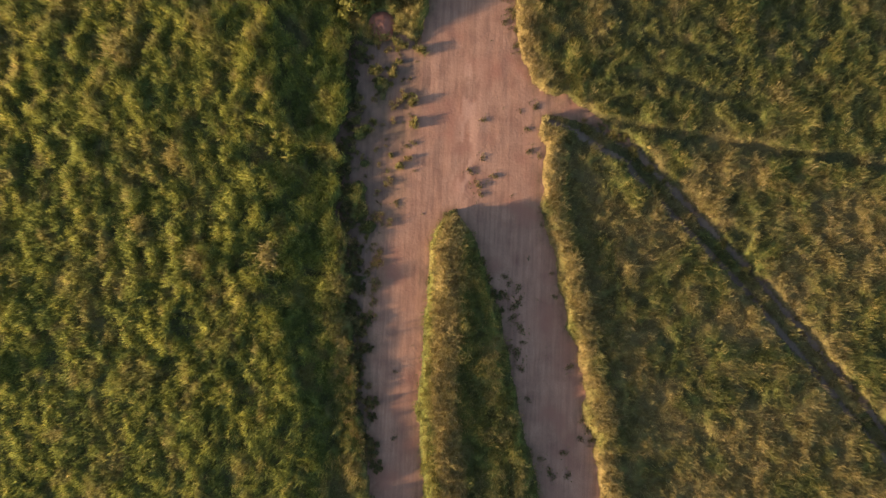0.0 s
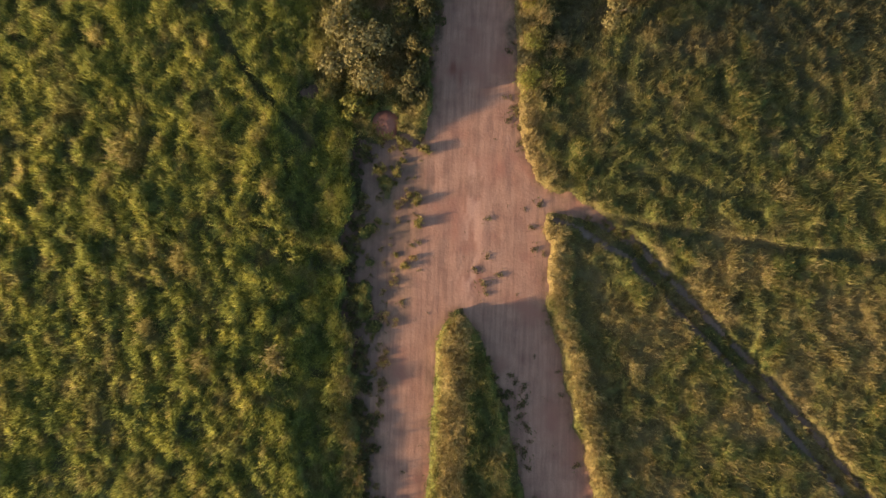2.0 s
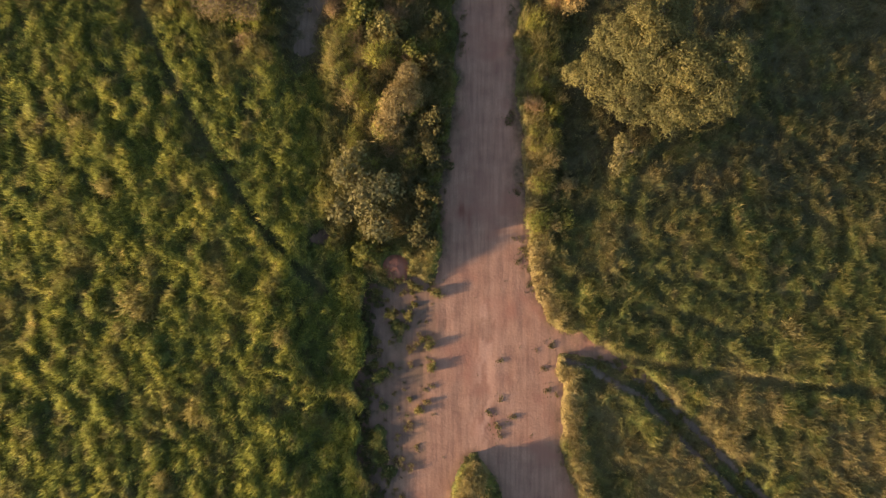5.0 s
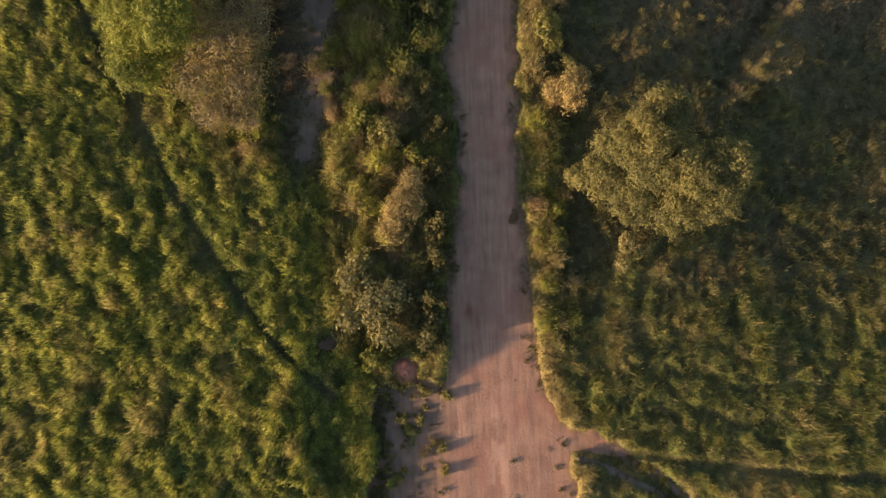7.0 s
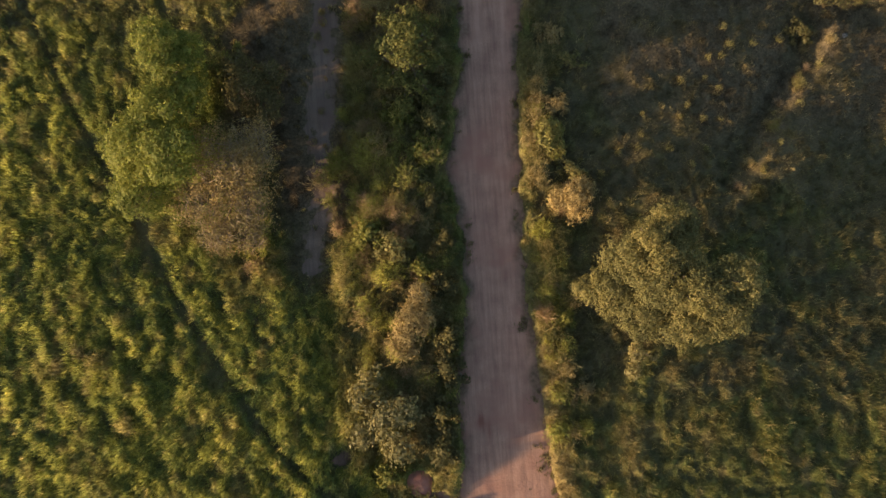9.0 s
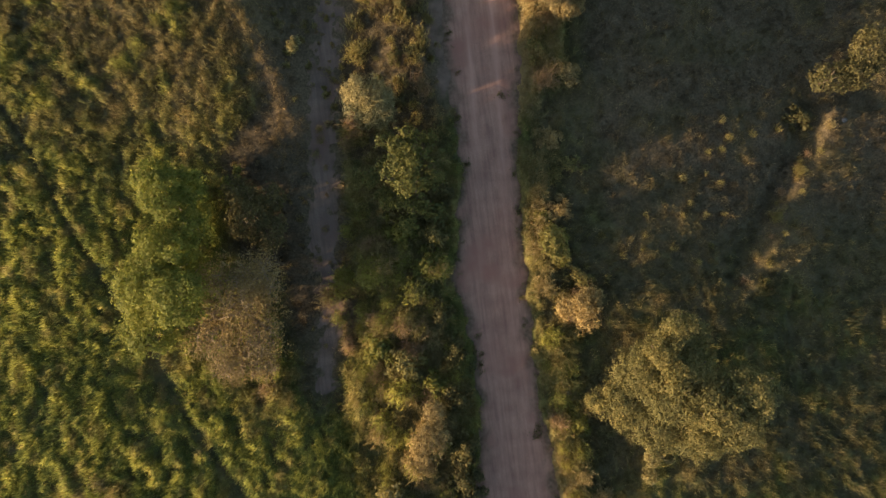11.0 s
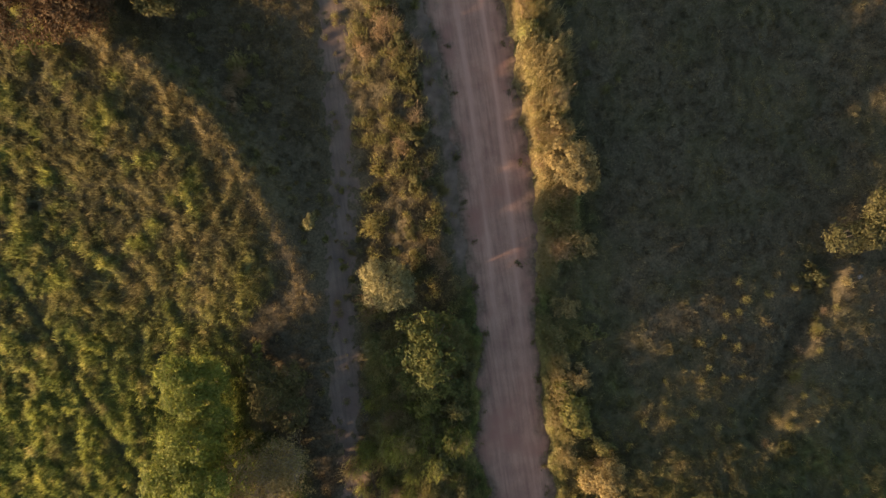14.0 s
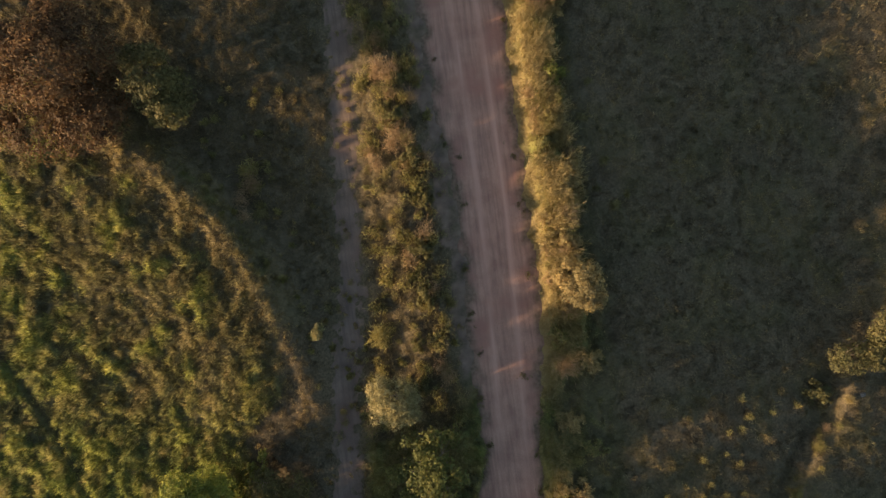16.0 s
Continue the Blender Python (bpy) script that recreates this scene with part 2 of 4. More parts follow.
    # shade of ridge and rust tree, coloured in as far as the road
    dull_shade = np.maximum(dull_shade, 0.92 * smooth(0.9, 2.0, s) * smooth(18, 14, s) * smooth(38, 42, y) * smooth(lx + 0.5, lx - 0.5, x))
    dull_shade = np.maximum(dull_shade, 0.74 * smooth(34, 46, y) * smooth(-4, -8, x) * smooth(0.2, 0.52, fbm(x * 0.8, y * 0.8, 82) + 0.012 * (x + 18)))
    dull_shade = np.maximum(dull_shade, 0.5 * verge * smooth(24, 28, y) * smooth(42, 40, y))
    # lane of sparse weeds, widened west to colour in the trees' shadow
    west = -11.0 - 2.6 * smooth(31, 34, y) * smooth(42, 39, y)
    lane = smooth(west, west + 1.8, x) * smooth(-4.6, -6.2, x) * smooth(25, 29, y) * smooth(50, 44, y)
    dull_shade = np.maximum(dull_shade, lane)
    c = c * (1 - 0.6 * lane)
    c = c * (1 - 0.2 * dull_shade * (1 - strip))
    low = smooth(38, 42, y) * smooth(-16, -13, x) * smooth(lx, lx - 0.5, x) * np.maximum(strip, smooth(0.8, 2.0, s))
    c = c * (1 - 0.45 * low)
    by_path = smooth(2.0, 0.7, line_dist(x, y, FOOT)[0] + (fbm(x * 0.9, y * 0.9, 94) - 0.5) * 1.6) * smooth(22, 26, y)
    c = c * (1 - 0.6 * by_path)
    dull_shade = np.maximum(dull_shade, by_path * 0.9)
    # worn places
    t = smooth(0.1, 0.4, line_dist(x, y, TRAIL)[0] + (fbm(x, y, 78) - 0.5) * 0.5)
    k = 0.2 + 0.8 * smooth(0.15, 0.45, line_dist(x, y, CROSS)[0])
    ring = 0.58 + 0.42 * smooth(0.1, 0.5, np.abs(np.hypot(x - 16.4, y - 14.9) - 4.1 + (fbm(x * 0.7, y * 0.7, 66) - 0.5) * 0.8))
    ring2 = 0.58 + 0.42 * smooth(0.1, 0.5, np.abs(np.hypot(x - 16.4, y - 14.9) - 6.0 + (fbm(x * 0.7, y * 0.7, 67) - 0.5) * 0.8))
    c = c * (0.1 + 0.9 * t) * k * ring * ring2
    b, bs = branch_mask(x, y)
    mid = smooth(0.42, 0.2, np.abs(bs))
    b = b * smooth(0.85, 0.6, np.abs(bs))
    bare = np.maximum(np.maximum(road_mask(x, y), b * (1 - (0.45 + 0.15 * smooth(11, 15, x)) * mid)), np.maximum(foot_mask(x, y) * 0.9, margin_bare(x, y)))
    bare = np.maximum(bare, smooth(1.0, 0.6, np.hypot(x + 2.75, y - 12.4)))
    bare = np.maximum(bare, 0.75 * smooth(0.9, 0.4, np.abs(x - lx)) * smooth(13, 11, y))
    edge_soil = smooth(38, 42, y) * smooth(lx - 1.9, lx - 0.8, x + (fbm(x * 1.3, y * 1.3, 88) - 0.5) * 1.4) * (x < lx + 0.4)
    bare = np.maximum(bare, edge_soil * (0.78 + 0.3 * fbm(x * 2.5, y * 2.0, 89)))
    c = c * (1 - smooth(0.3, 0.75, bare))
    bare = np.maximum(bare, 0.62 * (1 - t))
    bd, bs2, bw = bank_terms(x, y)
    bare = np.maximum(bare, bw * smooth(0.75, 0.4, np.abs(bs2 - 0.1)) * (bd < 1) * (0.12 + 0.75 * vnoise(x * 1.2, y * 1.2, 80)))
    c = c * (1 - 0.9 * smooth(0.6, 0.9, bare))
    bare = np.maximum(bare, lane * 0.42 * smooth(0.4, 0.6, fbm(x * 0.9, y * 0.9, 79)))
    return c, np.clip(dry, 0, 1), bare, np.clip(dull_shade, 0, 1)


# ---------- materials ----------
def mat(name):
    m = bpy.data.materials.new(name)
    m.use_nodes = True
    return m, m.node_tree.nodes, m.node_tree.links, m.node_tree.nodes["Principled BSDF"]


def ramp(nodes, links, source, stops):
    r = nodes.new("ShaderNodeValToRGB")
    while len(r.color_ramp.elements) < len(stops):
        r.color_ramp.elements.new(0.5)
    for e, (p, col) in zip(r.color_ramp.elements, stops):
        e.position, e.color = p, (*col, 1)
    links.new(source, r.inputs[0])
    return r.outputs[0]


def tex(nodes, links, scale, detail=3, stretch=None, seed=0.0):
    geo = nodes.new("ShaderNodeNewGeometry")
    mp = nodes.new("ShaderNodeMapping")
    mp.inputs["Location"].default_value = (seed, seed * 0.7, 0)
    if stretch:
        mp.inputs["Scale"].default_value = stretch
    links.new(geo.outputs["Position"], mp.inputs[0])
    n = nodes.new("ShaderNodeTexNoise")
    n.inputs["Scale"].default_value, n.inputs["Detail"].default_value = scale, detail
    links.new(mp.outputs[0], n.inputs["Vector"])
    return n.outputs["Fac"]


def blend(nodes, links, fac, a, b, mode="MIX"):
    m = nodes.new("ShaderNodeMix")
    m.data_type, m.blend_type = "RGBA", mode
    for sock, v in ((m.inputs[0], fac), (m.inputs[6], a), (m.inputs[7], b)):
        if isinstance(v, (int, float)):
            sock.default_value = v
        elif isinstance(v, tuple):
            sock.default_value = (*v, 1)
        else:
            links.new(v, sock)
    return m.outputs[2]


def attr(nodes, name):
    a = nodes.new("ShaderNodeAttribute")
    a.attribute_name = name
    return a.outputs["Fac"]


def bump(nodes, links, source, strength, dist, bsdf):
    b = nodes.new("ShaderNodeBump")
    b.inputs["Strength"].default_value, b.inputs["Distance"].default_value = strength, dist
    links.new(source, b.inputs["Height"])
    links.new(b.outputs[0], bsdf.inputs["Normal"])


def soil_material(name, light, dark, red):
    m, n, l, p = mat(name)
    c = ramp(n, l, tex(n, l, 0.9, 4), [(0.3, dark), (0.62, light)])
    streak = ramp(n, l, tex(n, l, 1.0, 4, (5.0, 0.35, 1), 3), [(0.35, (0.78, 0.76, 0.76)), (0.6, (1.12, 1.1, 1.06))])
    c = blend(n, l, 0.75, c, streak, "MULTIPLY")
    grain = ramp(n, l, tex(n, l, 22, 3), [(0.3, (0.8, 0.8, 0.8)), (0.7, (1.12, 1.12, 1.12))])
    c = blend(n, l, 0.8, c, grain, "MULTIPLY")
    patch = ramp(n, l, tex(n, l, 0.35, 3, None, 8), [(0.52, (0, 0, 0)), (0.68, (1, 1, 1))])
    c = blend(n, l, patch, c, red)
    pale = blend(n, l, attr(n, "worn"), c, tuple(min(1, v * 1.3) for v in light))
    pale = blend(n, l, attr(n, "stain"), pale, (0.16, 0.05, 0.035))
    litter = ramp(n, l, tex(n, l, 5.0, 5, None, 12), [(0.3, (0.075, 0.058, 0.036)), (0.7, (0.19, 0.13, 0.088))])
    pale = blend(n, l, attr(n, "litter"), pale, litter)
    l.new(pale, p.inputs["Base Color"])
    p.inputs["Roughness"].default_value = 0.95
    p.inputs["Specular IOR Level"].default_value = 0.15
    bump(n, l, tex(n, l, 7, 6), 0.3, 0.05, p)
    return m


def leaf_material(name, stops, dry_colour=(0.33, 0.25, 0.12), translucent=0.42, vary=(0.75, 1.2)):
    """Leaves and blades: colour by the plant's tone, patches of the field, dryness, dull weeds and painted shade."""
    m, n, l, p = mat(name)
    c = ramp(n, l, attr(n, "tone"), stops)
    patch = ramp(n, l, tex(n, l, 0.45, 3, None, 4), [(0.35, (vary[0], vary[0] * 1.05, vary[0])), (0.65, (vary[1] * 1.1, vary[1], vary[1] * 0.8))])
    c = blend(n, l, 0.8, c, patch, "MULTIPLY")
    # grey-brown of sparse weeds, which also paints the shaded stretches
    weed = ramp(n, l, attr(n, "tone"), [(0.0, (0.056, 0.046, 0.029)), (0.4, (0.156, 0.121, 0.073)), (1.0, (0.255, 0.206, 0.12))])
    c = blend(n, l, attr(n, "dull_shade"), c, weed)
    c = blend(n, l, attr(n, "dry"), c, dry_colour)
    l.new(c, p.inputs["Base Color"])
    p.inputs["Roughness"].default_value = 0.7
    p.inputs["Specular IOR Level"].default_value = 0.2
    t = n.new("ShaderNodeBsdfTranslucent")
    l.new(c, t.inputs[0])
    mix = n.new("ShaderNodeMixShader")
    mix.inputs[0].default_value = translucent
    l.new(p.outputs[0], mix.inputs[1])
    l.new(t.outputs[0], mix.inputs[2])
    l.new(mix.outputs[0], n["Material Output"].inputs[0])
    return m


def bark_material(name, a, b):
    m, n, l, p = mat(name)
    l.new(ramp(n, l, tex(n, l, 14, 4, (1, 1, 0.25)), [(0.35, a), (0.65, b)]), p.inputs["Base Color"])
    p.inputs["Roughness"].default_value = 0.9
    bump(n, l, tex(n, l, 25, 4, (1, 1, 0.3)), 0.6, 0.02, p)
    return m


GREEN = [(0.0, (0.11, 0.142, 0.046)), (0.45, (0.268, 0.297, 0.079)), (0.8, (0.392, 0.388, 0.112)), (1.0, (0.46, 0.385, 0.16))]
M_ROAD = soil_material("sandy_road_soil", (0.38, 0.218, 0.16), (0.285, 0.155, 0.116), (0.30, 0.147, 0.108))
M_PATH = soil_material("grey_path_soil", (0.175, 0.127, 0.1), (0.115, 0.084, 0.066), (0.15, 0.1, 0.08))
M_TRACK = soil_material("dark_track_soil", (0.2, 0.145, 0.115), (0.125, 0.092, 0.074), (0.16, 0.108, 0.085))
M_VERGE = soil_material("brown_verge_soil", (0.235, 0.148, 0.113), (0.15, 0.096, 0.078), (0.2, 0.12, 0.093))
M_MOUND = soil_material("red_mound_soil", (0.33, 0.15, 0.11), (0.25, 0.11, 0.085), (0.30, 0.13, 0.10))
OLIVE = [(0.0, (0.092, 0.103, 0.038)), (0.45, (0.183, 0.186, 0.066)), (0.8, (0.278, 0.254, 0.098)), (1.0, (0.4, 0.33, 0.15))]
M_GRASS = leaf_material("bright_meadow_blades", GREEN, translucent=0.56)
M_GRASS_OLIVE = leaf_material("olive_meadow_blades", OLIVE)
M_LEAF = leaf_material("olive_leaves", [(0.0, (0.076, 0.082, 0.034)), (0.5, (0.16, 0.157, 0.062)), (1.0, (0.25, 0.225, 0.1))])
M_LEAF_GREEN = leaf_material("green_leaves", [(0.0, (0.11, 0.14, 0.028)), (0.5, (0.175, 0.21, 0.04)), (1.0, (0.28, 0.295, 0.075))], translucent=0.5)
M_LEAF_VERGE = leaf_material("verge_leaves", [(0.0, (0.075, 0.095, 0.022)), (0.5, (0.15, 0.165, 0.035)), (1.0, (0.25, 0.24, 0.07))])
M_LEAF_OPEN = leaf_material("deep_green_leaves", [(0.0, (0.055, 0.072, 0.022)), (0.5, (0.115, 0.128, 0.04)), (1.0, (0.2, 0.195, 0.068))])
M_LEAF_SILVER = leaf_material("silvery_leaves", [(0.0, (0.12, 0.115, 0.05)), (0.5, (0.205, 0.19, 0.088)), (1.0, (0.33, 0.30, 0.165))])
M_LEAF_PALE = leaf_material("pale_olive_leaves", [(0.0, (0.15, 0.14, 0.07)), (0.5, (0.265, 0.24, 0.125)), (1.0, (0.39, 0.35, 0.2))])
M_LEAF_RUST = leaf_material("rust_leaves", [(0.0, (0.034, 0.02, 0.013)), (0.5, (0.088, 0.047, 0.026)), (1.0, (0.185, 0.105, 0.056))])
M_LEAF_STRAW = leaf_material("straw_stems", [(0.0, (0.165, 0.12, 0.06)), (0.5, (0.27, 0.21, 0.1)), (1.0, (0.39, 0.315, 0.16))])
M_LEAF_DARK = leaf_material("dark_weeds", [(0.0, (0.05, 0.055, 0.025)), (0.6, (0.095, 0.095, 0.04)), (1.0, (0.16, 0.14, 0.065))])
M_GRASS_PINK = leaf_material("pinkish_blades", OLIVE, dry_colour=(0.37, 0.25, 0.155))
M_GRASS_TAN = leaf_material("tan_blades", OLIVE, dry_colour=(0.39, 0.295, 0.15))
M_BARK = bark_material("grey_brown_bark", (0.10, 0.075, 0.055), (0.22, 0.17, 0.13))
M_STONE = bark_material("weathered_grey_stone", (0.10, 0.09, 0.08), (0.17, 0.155, 0.14))
M_TWIG = bark_material("pale_grey_twigs", (0.16, 0.12, 0.075), (0.27, 0.205, 0.135))


def ground_material():
    m, n, l, p = mat("grassland_soil")
    # low holds the shade of hollows along with their brown bare spots
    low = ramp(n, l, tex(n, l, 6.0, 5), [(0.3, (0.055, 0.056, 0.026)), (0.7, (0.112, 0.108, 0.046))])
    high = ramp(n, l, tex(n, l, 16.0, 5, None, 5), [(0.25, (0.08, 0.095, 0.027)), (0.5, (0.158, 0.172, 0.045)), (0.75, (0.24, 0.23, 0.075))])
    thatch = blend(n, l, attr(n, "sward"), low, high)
    thatch = blend(n, l, attr(n, "dry"), thatch, (0.25, 0.175, 0.078))
    soil = ramp(n, l, tex(n, l, 1.6, 5, None, 2), [(0.3, (0.14, 0.10, 0.078)), (0.7, (0.27, 0.185, 0.14))])
    # same for the thatch: weedy grey-brown doubling as painted shade
    thatch = blend(n, l, attr(n, "dull_shade"), thatch, ramp(n, l, tex(n, l, 8.0, 5, None, 6), [(0.3, (0.067, 0.055, 0.033)), (0.7, (0.165, 0.127, 0.08))]))
    c = blend(n, l, attr(n, "bare"), thatch, soil)
    l.new(c, p.inputs["Base Color"])
    p.inputs["Roughness"].default_value = 0.95
    p.inputs["Specular IOR Level"].default_value = 0.1
    bump(n, l, tex(n, l, 18, 5), 1.0, 0.1, p)
    return m


M_GROUND = ground_material()


# ---------- mesh helpers ----------
def mesh_from(name, co, faces, material, attrs=None, smooth_faces=False):
    """A mesh from numpy arrays: co (n, 3), faces (m, k)."""
    me = bpy.data.meshes.new(name)
    m, k = faces.shape
    me.vertices.add(len(co))
    me.vertices.foreach_set("co", np.ascontiguousarray(co, np.float32).ravel())
    me.loops.add(m * k)
    me.loops.foreach_set("vertex_index", np.ascontiguousarray(faces, np.int32).ravel())
    me.polygons.add(m)
    me.polygons.foreach_set("loop_start", np.arange(0, m * k, k, dtype=np.int32))
    me.update(calc_edges=True)
    if smooth_faces:
        me.polygons.foreach_set("use_smooth", np.ones(m, bool))
    for key, val in (attrs or {}).items():
        a = me.attributes.new(key, "FLOAT", "POINT")
        a.data.foreach_set("value", np.ascontiguousarray(val, np.float32))
    me.materials.append(material)
    return me


def thing(name, label, category, at, group="", kind=""):
    ob = new(name)
    ob.empty_display_size = 0.2
    ob.location = at
    return tagged(ob, label, category, group, kind)


def part(name, me, parent, label=""):
    ob = new(name, me)
    ob.parent = parent
    return tagged(ob, label)


def tubes(segments, sides=6):
    """Tapered limbs: each segment is (start, end, r0, r1)."""
    co, fa = [], []
    for a, b, r0, r1 in segments:
        a, b = Vector(a), Vector(b)
        d = (b - a).normalized()
        u = d.orthogonal().normalized()
        v = d.cross(u)
        base = len(co)
        for k in range(sides):
            w = math.cos(2 * math.pi * k / sides) * u + math.sin(2 * math.pi * k / sides) * v
            co.append(a + w * r0)
            co.append(b + w * r1)
        for k in range(sides):
            j = (k + 1) % sides
            fa.append((base + 2 * k, base + 2 * j, base + 2 * j + 1, base + 2 * k + 1))
    return np.array([tuple(c) for c in co]), np.array(fa)


def leaf_quads(pos, nrm, size, rng, tone, dry):
    """One rhombic leaf at each position, roughly facing nrm."""
    n = len(pos)
    nrm = nrm + rng.normal(0, 0.55, (n, 3))
    nrm /= np.linalg.norm(nrm, axis=1, keepdims=True) + 1e-9
    t = rng.normal(0, 1, (n, 3))
    t -= nrm * (t * nrm).sum(1, keepdims=True)
    t /= np.linalg.norm(t, axis=1, keepdims=True) + 1e-9
    b = np.cross(nrm, t)
    s = (size * rng.uniform(0.6, 1.35, n))[:, None]
    fold = nrm * s * 0.18
    co = np.stack([pos - t * s, pos - b * s * 0.45 + fold, pos + t * s, pos + b * s * 0.45 + fold], 1).reshape(-1, 3)
    fa = np.arange(4 * n).reshape(n, 4)
    return co, fa, {"tone": np.repeat(tone, 4), "dry": np.repeat(dry, 4)}


def crown_points(lobes, n, rng, gap=0.42, seed=0, shell=0.55):
    """Points and outward directions of leaves gathered in clumps on lobes (cx, cy, cz, rx, ry, rz), with gaps between."""
    L = np.array(lobes, float)
    rad = (L[:, 3] * L[:, 4]) ** 0.5
    size = np.clip(0.22 * rad, 0.12, 0.34)
    count = np.maximum(9 * (rad / size) ** 2 * 0.8, 8).astype(int)
    pick = np.repeat(np.arange(len(L)), count)
    m = len(pick)
    d = rng.normal(0, 1, (m, 3))
    d[:, 2] = np.where(d[:, 2] < -0.3, -d[:, 2], d[:, 2])
    d /= np.linalg.norm(d, axis=1, keepdims=True)
    r = (shell + (1 - shell) * rng.uniform(0, 1, m) ** 0.5) * rng.uniform(0.78, 1.06, m)
    mid = L[pick, :3] + d * L[pick, 3:6] * r[:, None]
    deep = np.array([(((mid - l[:3]) / l[3:6]) ** 2).sum(1) for l in L]).min(0) < 0.34 * shell
    low = fbm(mid[:, 0] * 1.1 + 3, mid[:, 1] * 1.1 + mid[:, 2] * 0.7, seed, 2)
    keep = ~deep & (low > gap * 0.72 + rng.normal(0, 0.06, m))
    pick, d, mid = pick[keep], d[keep], mid[keep]
    ball = size[pick] * rng.uniform(0.6, 1.35, len(pick))
    tint = np.clip(rng.normal(0.5, 0.26, len(pick)), 0, 1)
    own = rng.choice(len(pick), n, p=ball ** 2 / (ball ** 2).sum())
    e = rng.normal(0, 1, (n, 3))
    e[:, 2] = np.where(rng.uniform(0, 1, n) < 0.6, np.abs(e[:, 2]), e[:, 2])
    e /= np.linalg.norm(e, axis=1, keepdims=True)
    pos = mid[own] + e * (ball[own] * (0.35 + 0.75 * rng.uniform(0, 1, n) ** 0.6))[:, None] * (1, 1, 0.8)
    return pos, e * 0.7 + d[own] * 0.6, tint[own]


def build_plant(name, label, category, at, lobes, leaves, size, material, bark=None, trunk_r=0.1, seed=1, gap=0.42,
                dry=(0.0, 0.2), shell=0.55, up=0.35, group="", twigs=0, twig_material=None):
    """A tree or shrub: tapered trunk with limbs to each lobe and a crown of many leaves."""
    rng = np.random.default_rng(seed)
    z0 = level(*at)
    ob = thing(name, label, category, (at[0], at[1], z0 - 0.05), group)
    top = max(l[2] for l in lobes)
    fork = Vector((0, 0, 0.25 * top))
    segs = [((0, 0, -0.1), fork, trunk_r * 1.3, trunk_r)]
    for cx, cy, cz, rx, ry, rz in lobes:
        mid = fork.lerp(Vector((cx, cy, cz)), 0.55) + Vector((rng.uniform(-.2, .2), rng.uniform(-.2, .2), 0.1))
        end = Vector((cx, cy, cz + rz * 0.3))
        segs += [(fork, mid, trunk_r * 0.75, trunk_r * 0.5), (mid, end, trunk_r * 0.5, trunk_r * 0.2)]
        for _ in range(4):
            e = Vector((cx + rng.uniform(-.8, .8) * rx, cy + rng.uniform(-.8, .8) * ry, cz + rng.uniform(-.3, .7) * rz))
            segs.append((mid, e, trunk_r * 0.35, trunk_r * 0.08))
    co, fa = tubes(segs)
    part("trunk", mesh_from("trunk", co, fa, bark or M_BARK, None, True), ob)
    if twigs:
        ts = []
        for _ in range(twigs):
            cx, cy, cz, rx, ry, rz = lobes[rng.integers(len(lobes))]
            a = Vector((cx + rng.uniform(-.5, .5) * rx, cy + rng.uniform(-.5, .5) * ry, cz + rng.uniform(-.5, .6) * rz))
            v = Vector((rng.normal(), rng.normal(), 0.5 + abs(rng.normal()) * 0.6)).normalized() * rng.uniform(0.4, 1.0) * min(1.2, 0.6 * rx)
            ts.append((a, a + v, 0.022, 0.006))
        co, fa = tubes(ts, 3)
        part("branchwork", mesh_from("branchwork", co, fa, twig_material or M_TWIG), ob, "bare pale grey twigs")
    pos, d, lump = crown_points(lobes, leaves, rng, gap, seed, shell)
    d[:, 2] += up
    tone = np.clip(0.15 + 0.7 * lump + rng.normal(0, 0.18, len(pos)), 0, 1)
    dr = np.clip(rng.uniform(dry[0], dry[1], len(pos)), 0, 1)
    co, fa, at_ = leaf_quads(pos, d, size, rng, tone, dr)
    part("crown", mesh_from("crown", co, fa, material, at_), ob)
    return ob


# ---------- ground sheet ----------
def axis(lo, hi, step, reach):
    core = list(np.arange(lo, hi + step * 0.5, step))
    out, d = [], step
    while (out[-1] if out else 0) < reach:
        d *= 1.5
        out.append((out[-1] if out else 0) + d)
    return np.array([lo - o for o in reversed(out)] + core + [hi + o for o in out])


gx, gy = axis(-30, 31.5, 0.16, 2500), axis(-17, 69, 0.16, 2500)
GX, GY = np.meshgrid(gx, gy)
near = (np.abs(GX) < 45) & (GY > -40) & (GY < 100)
H0 = height(GX, GY)
C0, D0, B0, DU0 = cover(GX, GY)
OUT = np.clip(np.maximum(np.maximum(-29.5 - GX, GX - 31), np.maximum(-16.5 - GY, GY - 68.5)) / 3, 0, 1)
C0, D0, DU0 = C0 * (1 - OUT) + 0.3 * OUT * (C0 > 0.05), D0 * (1 - OUT) + 0.15 * OUT, DU0 * (1 - OUT) + 0.5 * OUT
SINK = 0.09 * smooth(0.45, 0.9, np.maximum(road_mask(GX, GY), margin_bare(GX, GY)))
nx, ny = len(gx), len(gy)
idx = np.arange(nx * ny).reshape(ny, nx)
QUADS = np.stack([idx[:-1, :-1], idx[:-1, 1:], idx[1:, 1:], idx[1:, :-1]], -1).reshape(-1, 4)
ground_me = mesh_from("ground", np.stack([GX, GY, H0 + BODY * C0 - SINK], -1).reshape(-1, 3), QUADS, M_GROUND, {"bare": smooth(0.78, 1.0, B0).ravel(), "dull_shade": DU0.ravel(), "dry": D0.ravel() * 0.8, "sward": smooth(0.15, 0.5, C0).ravel()}, True)
tagged(new("ground", ground_me), "rough grassland ground with dark soil under grass", "ground", kind="structure")


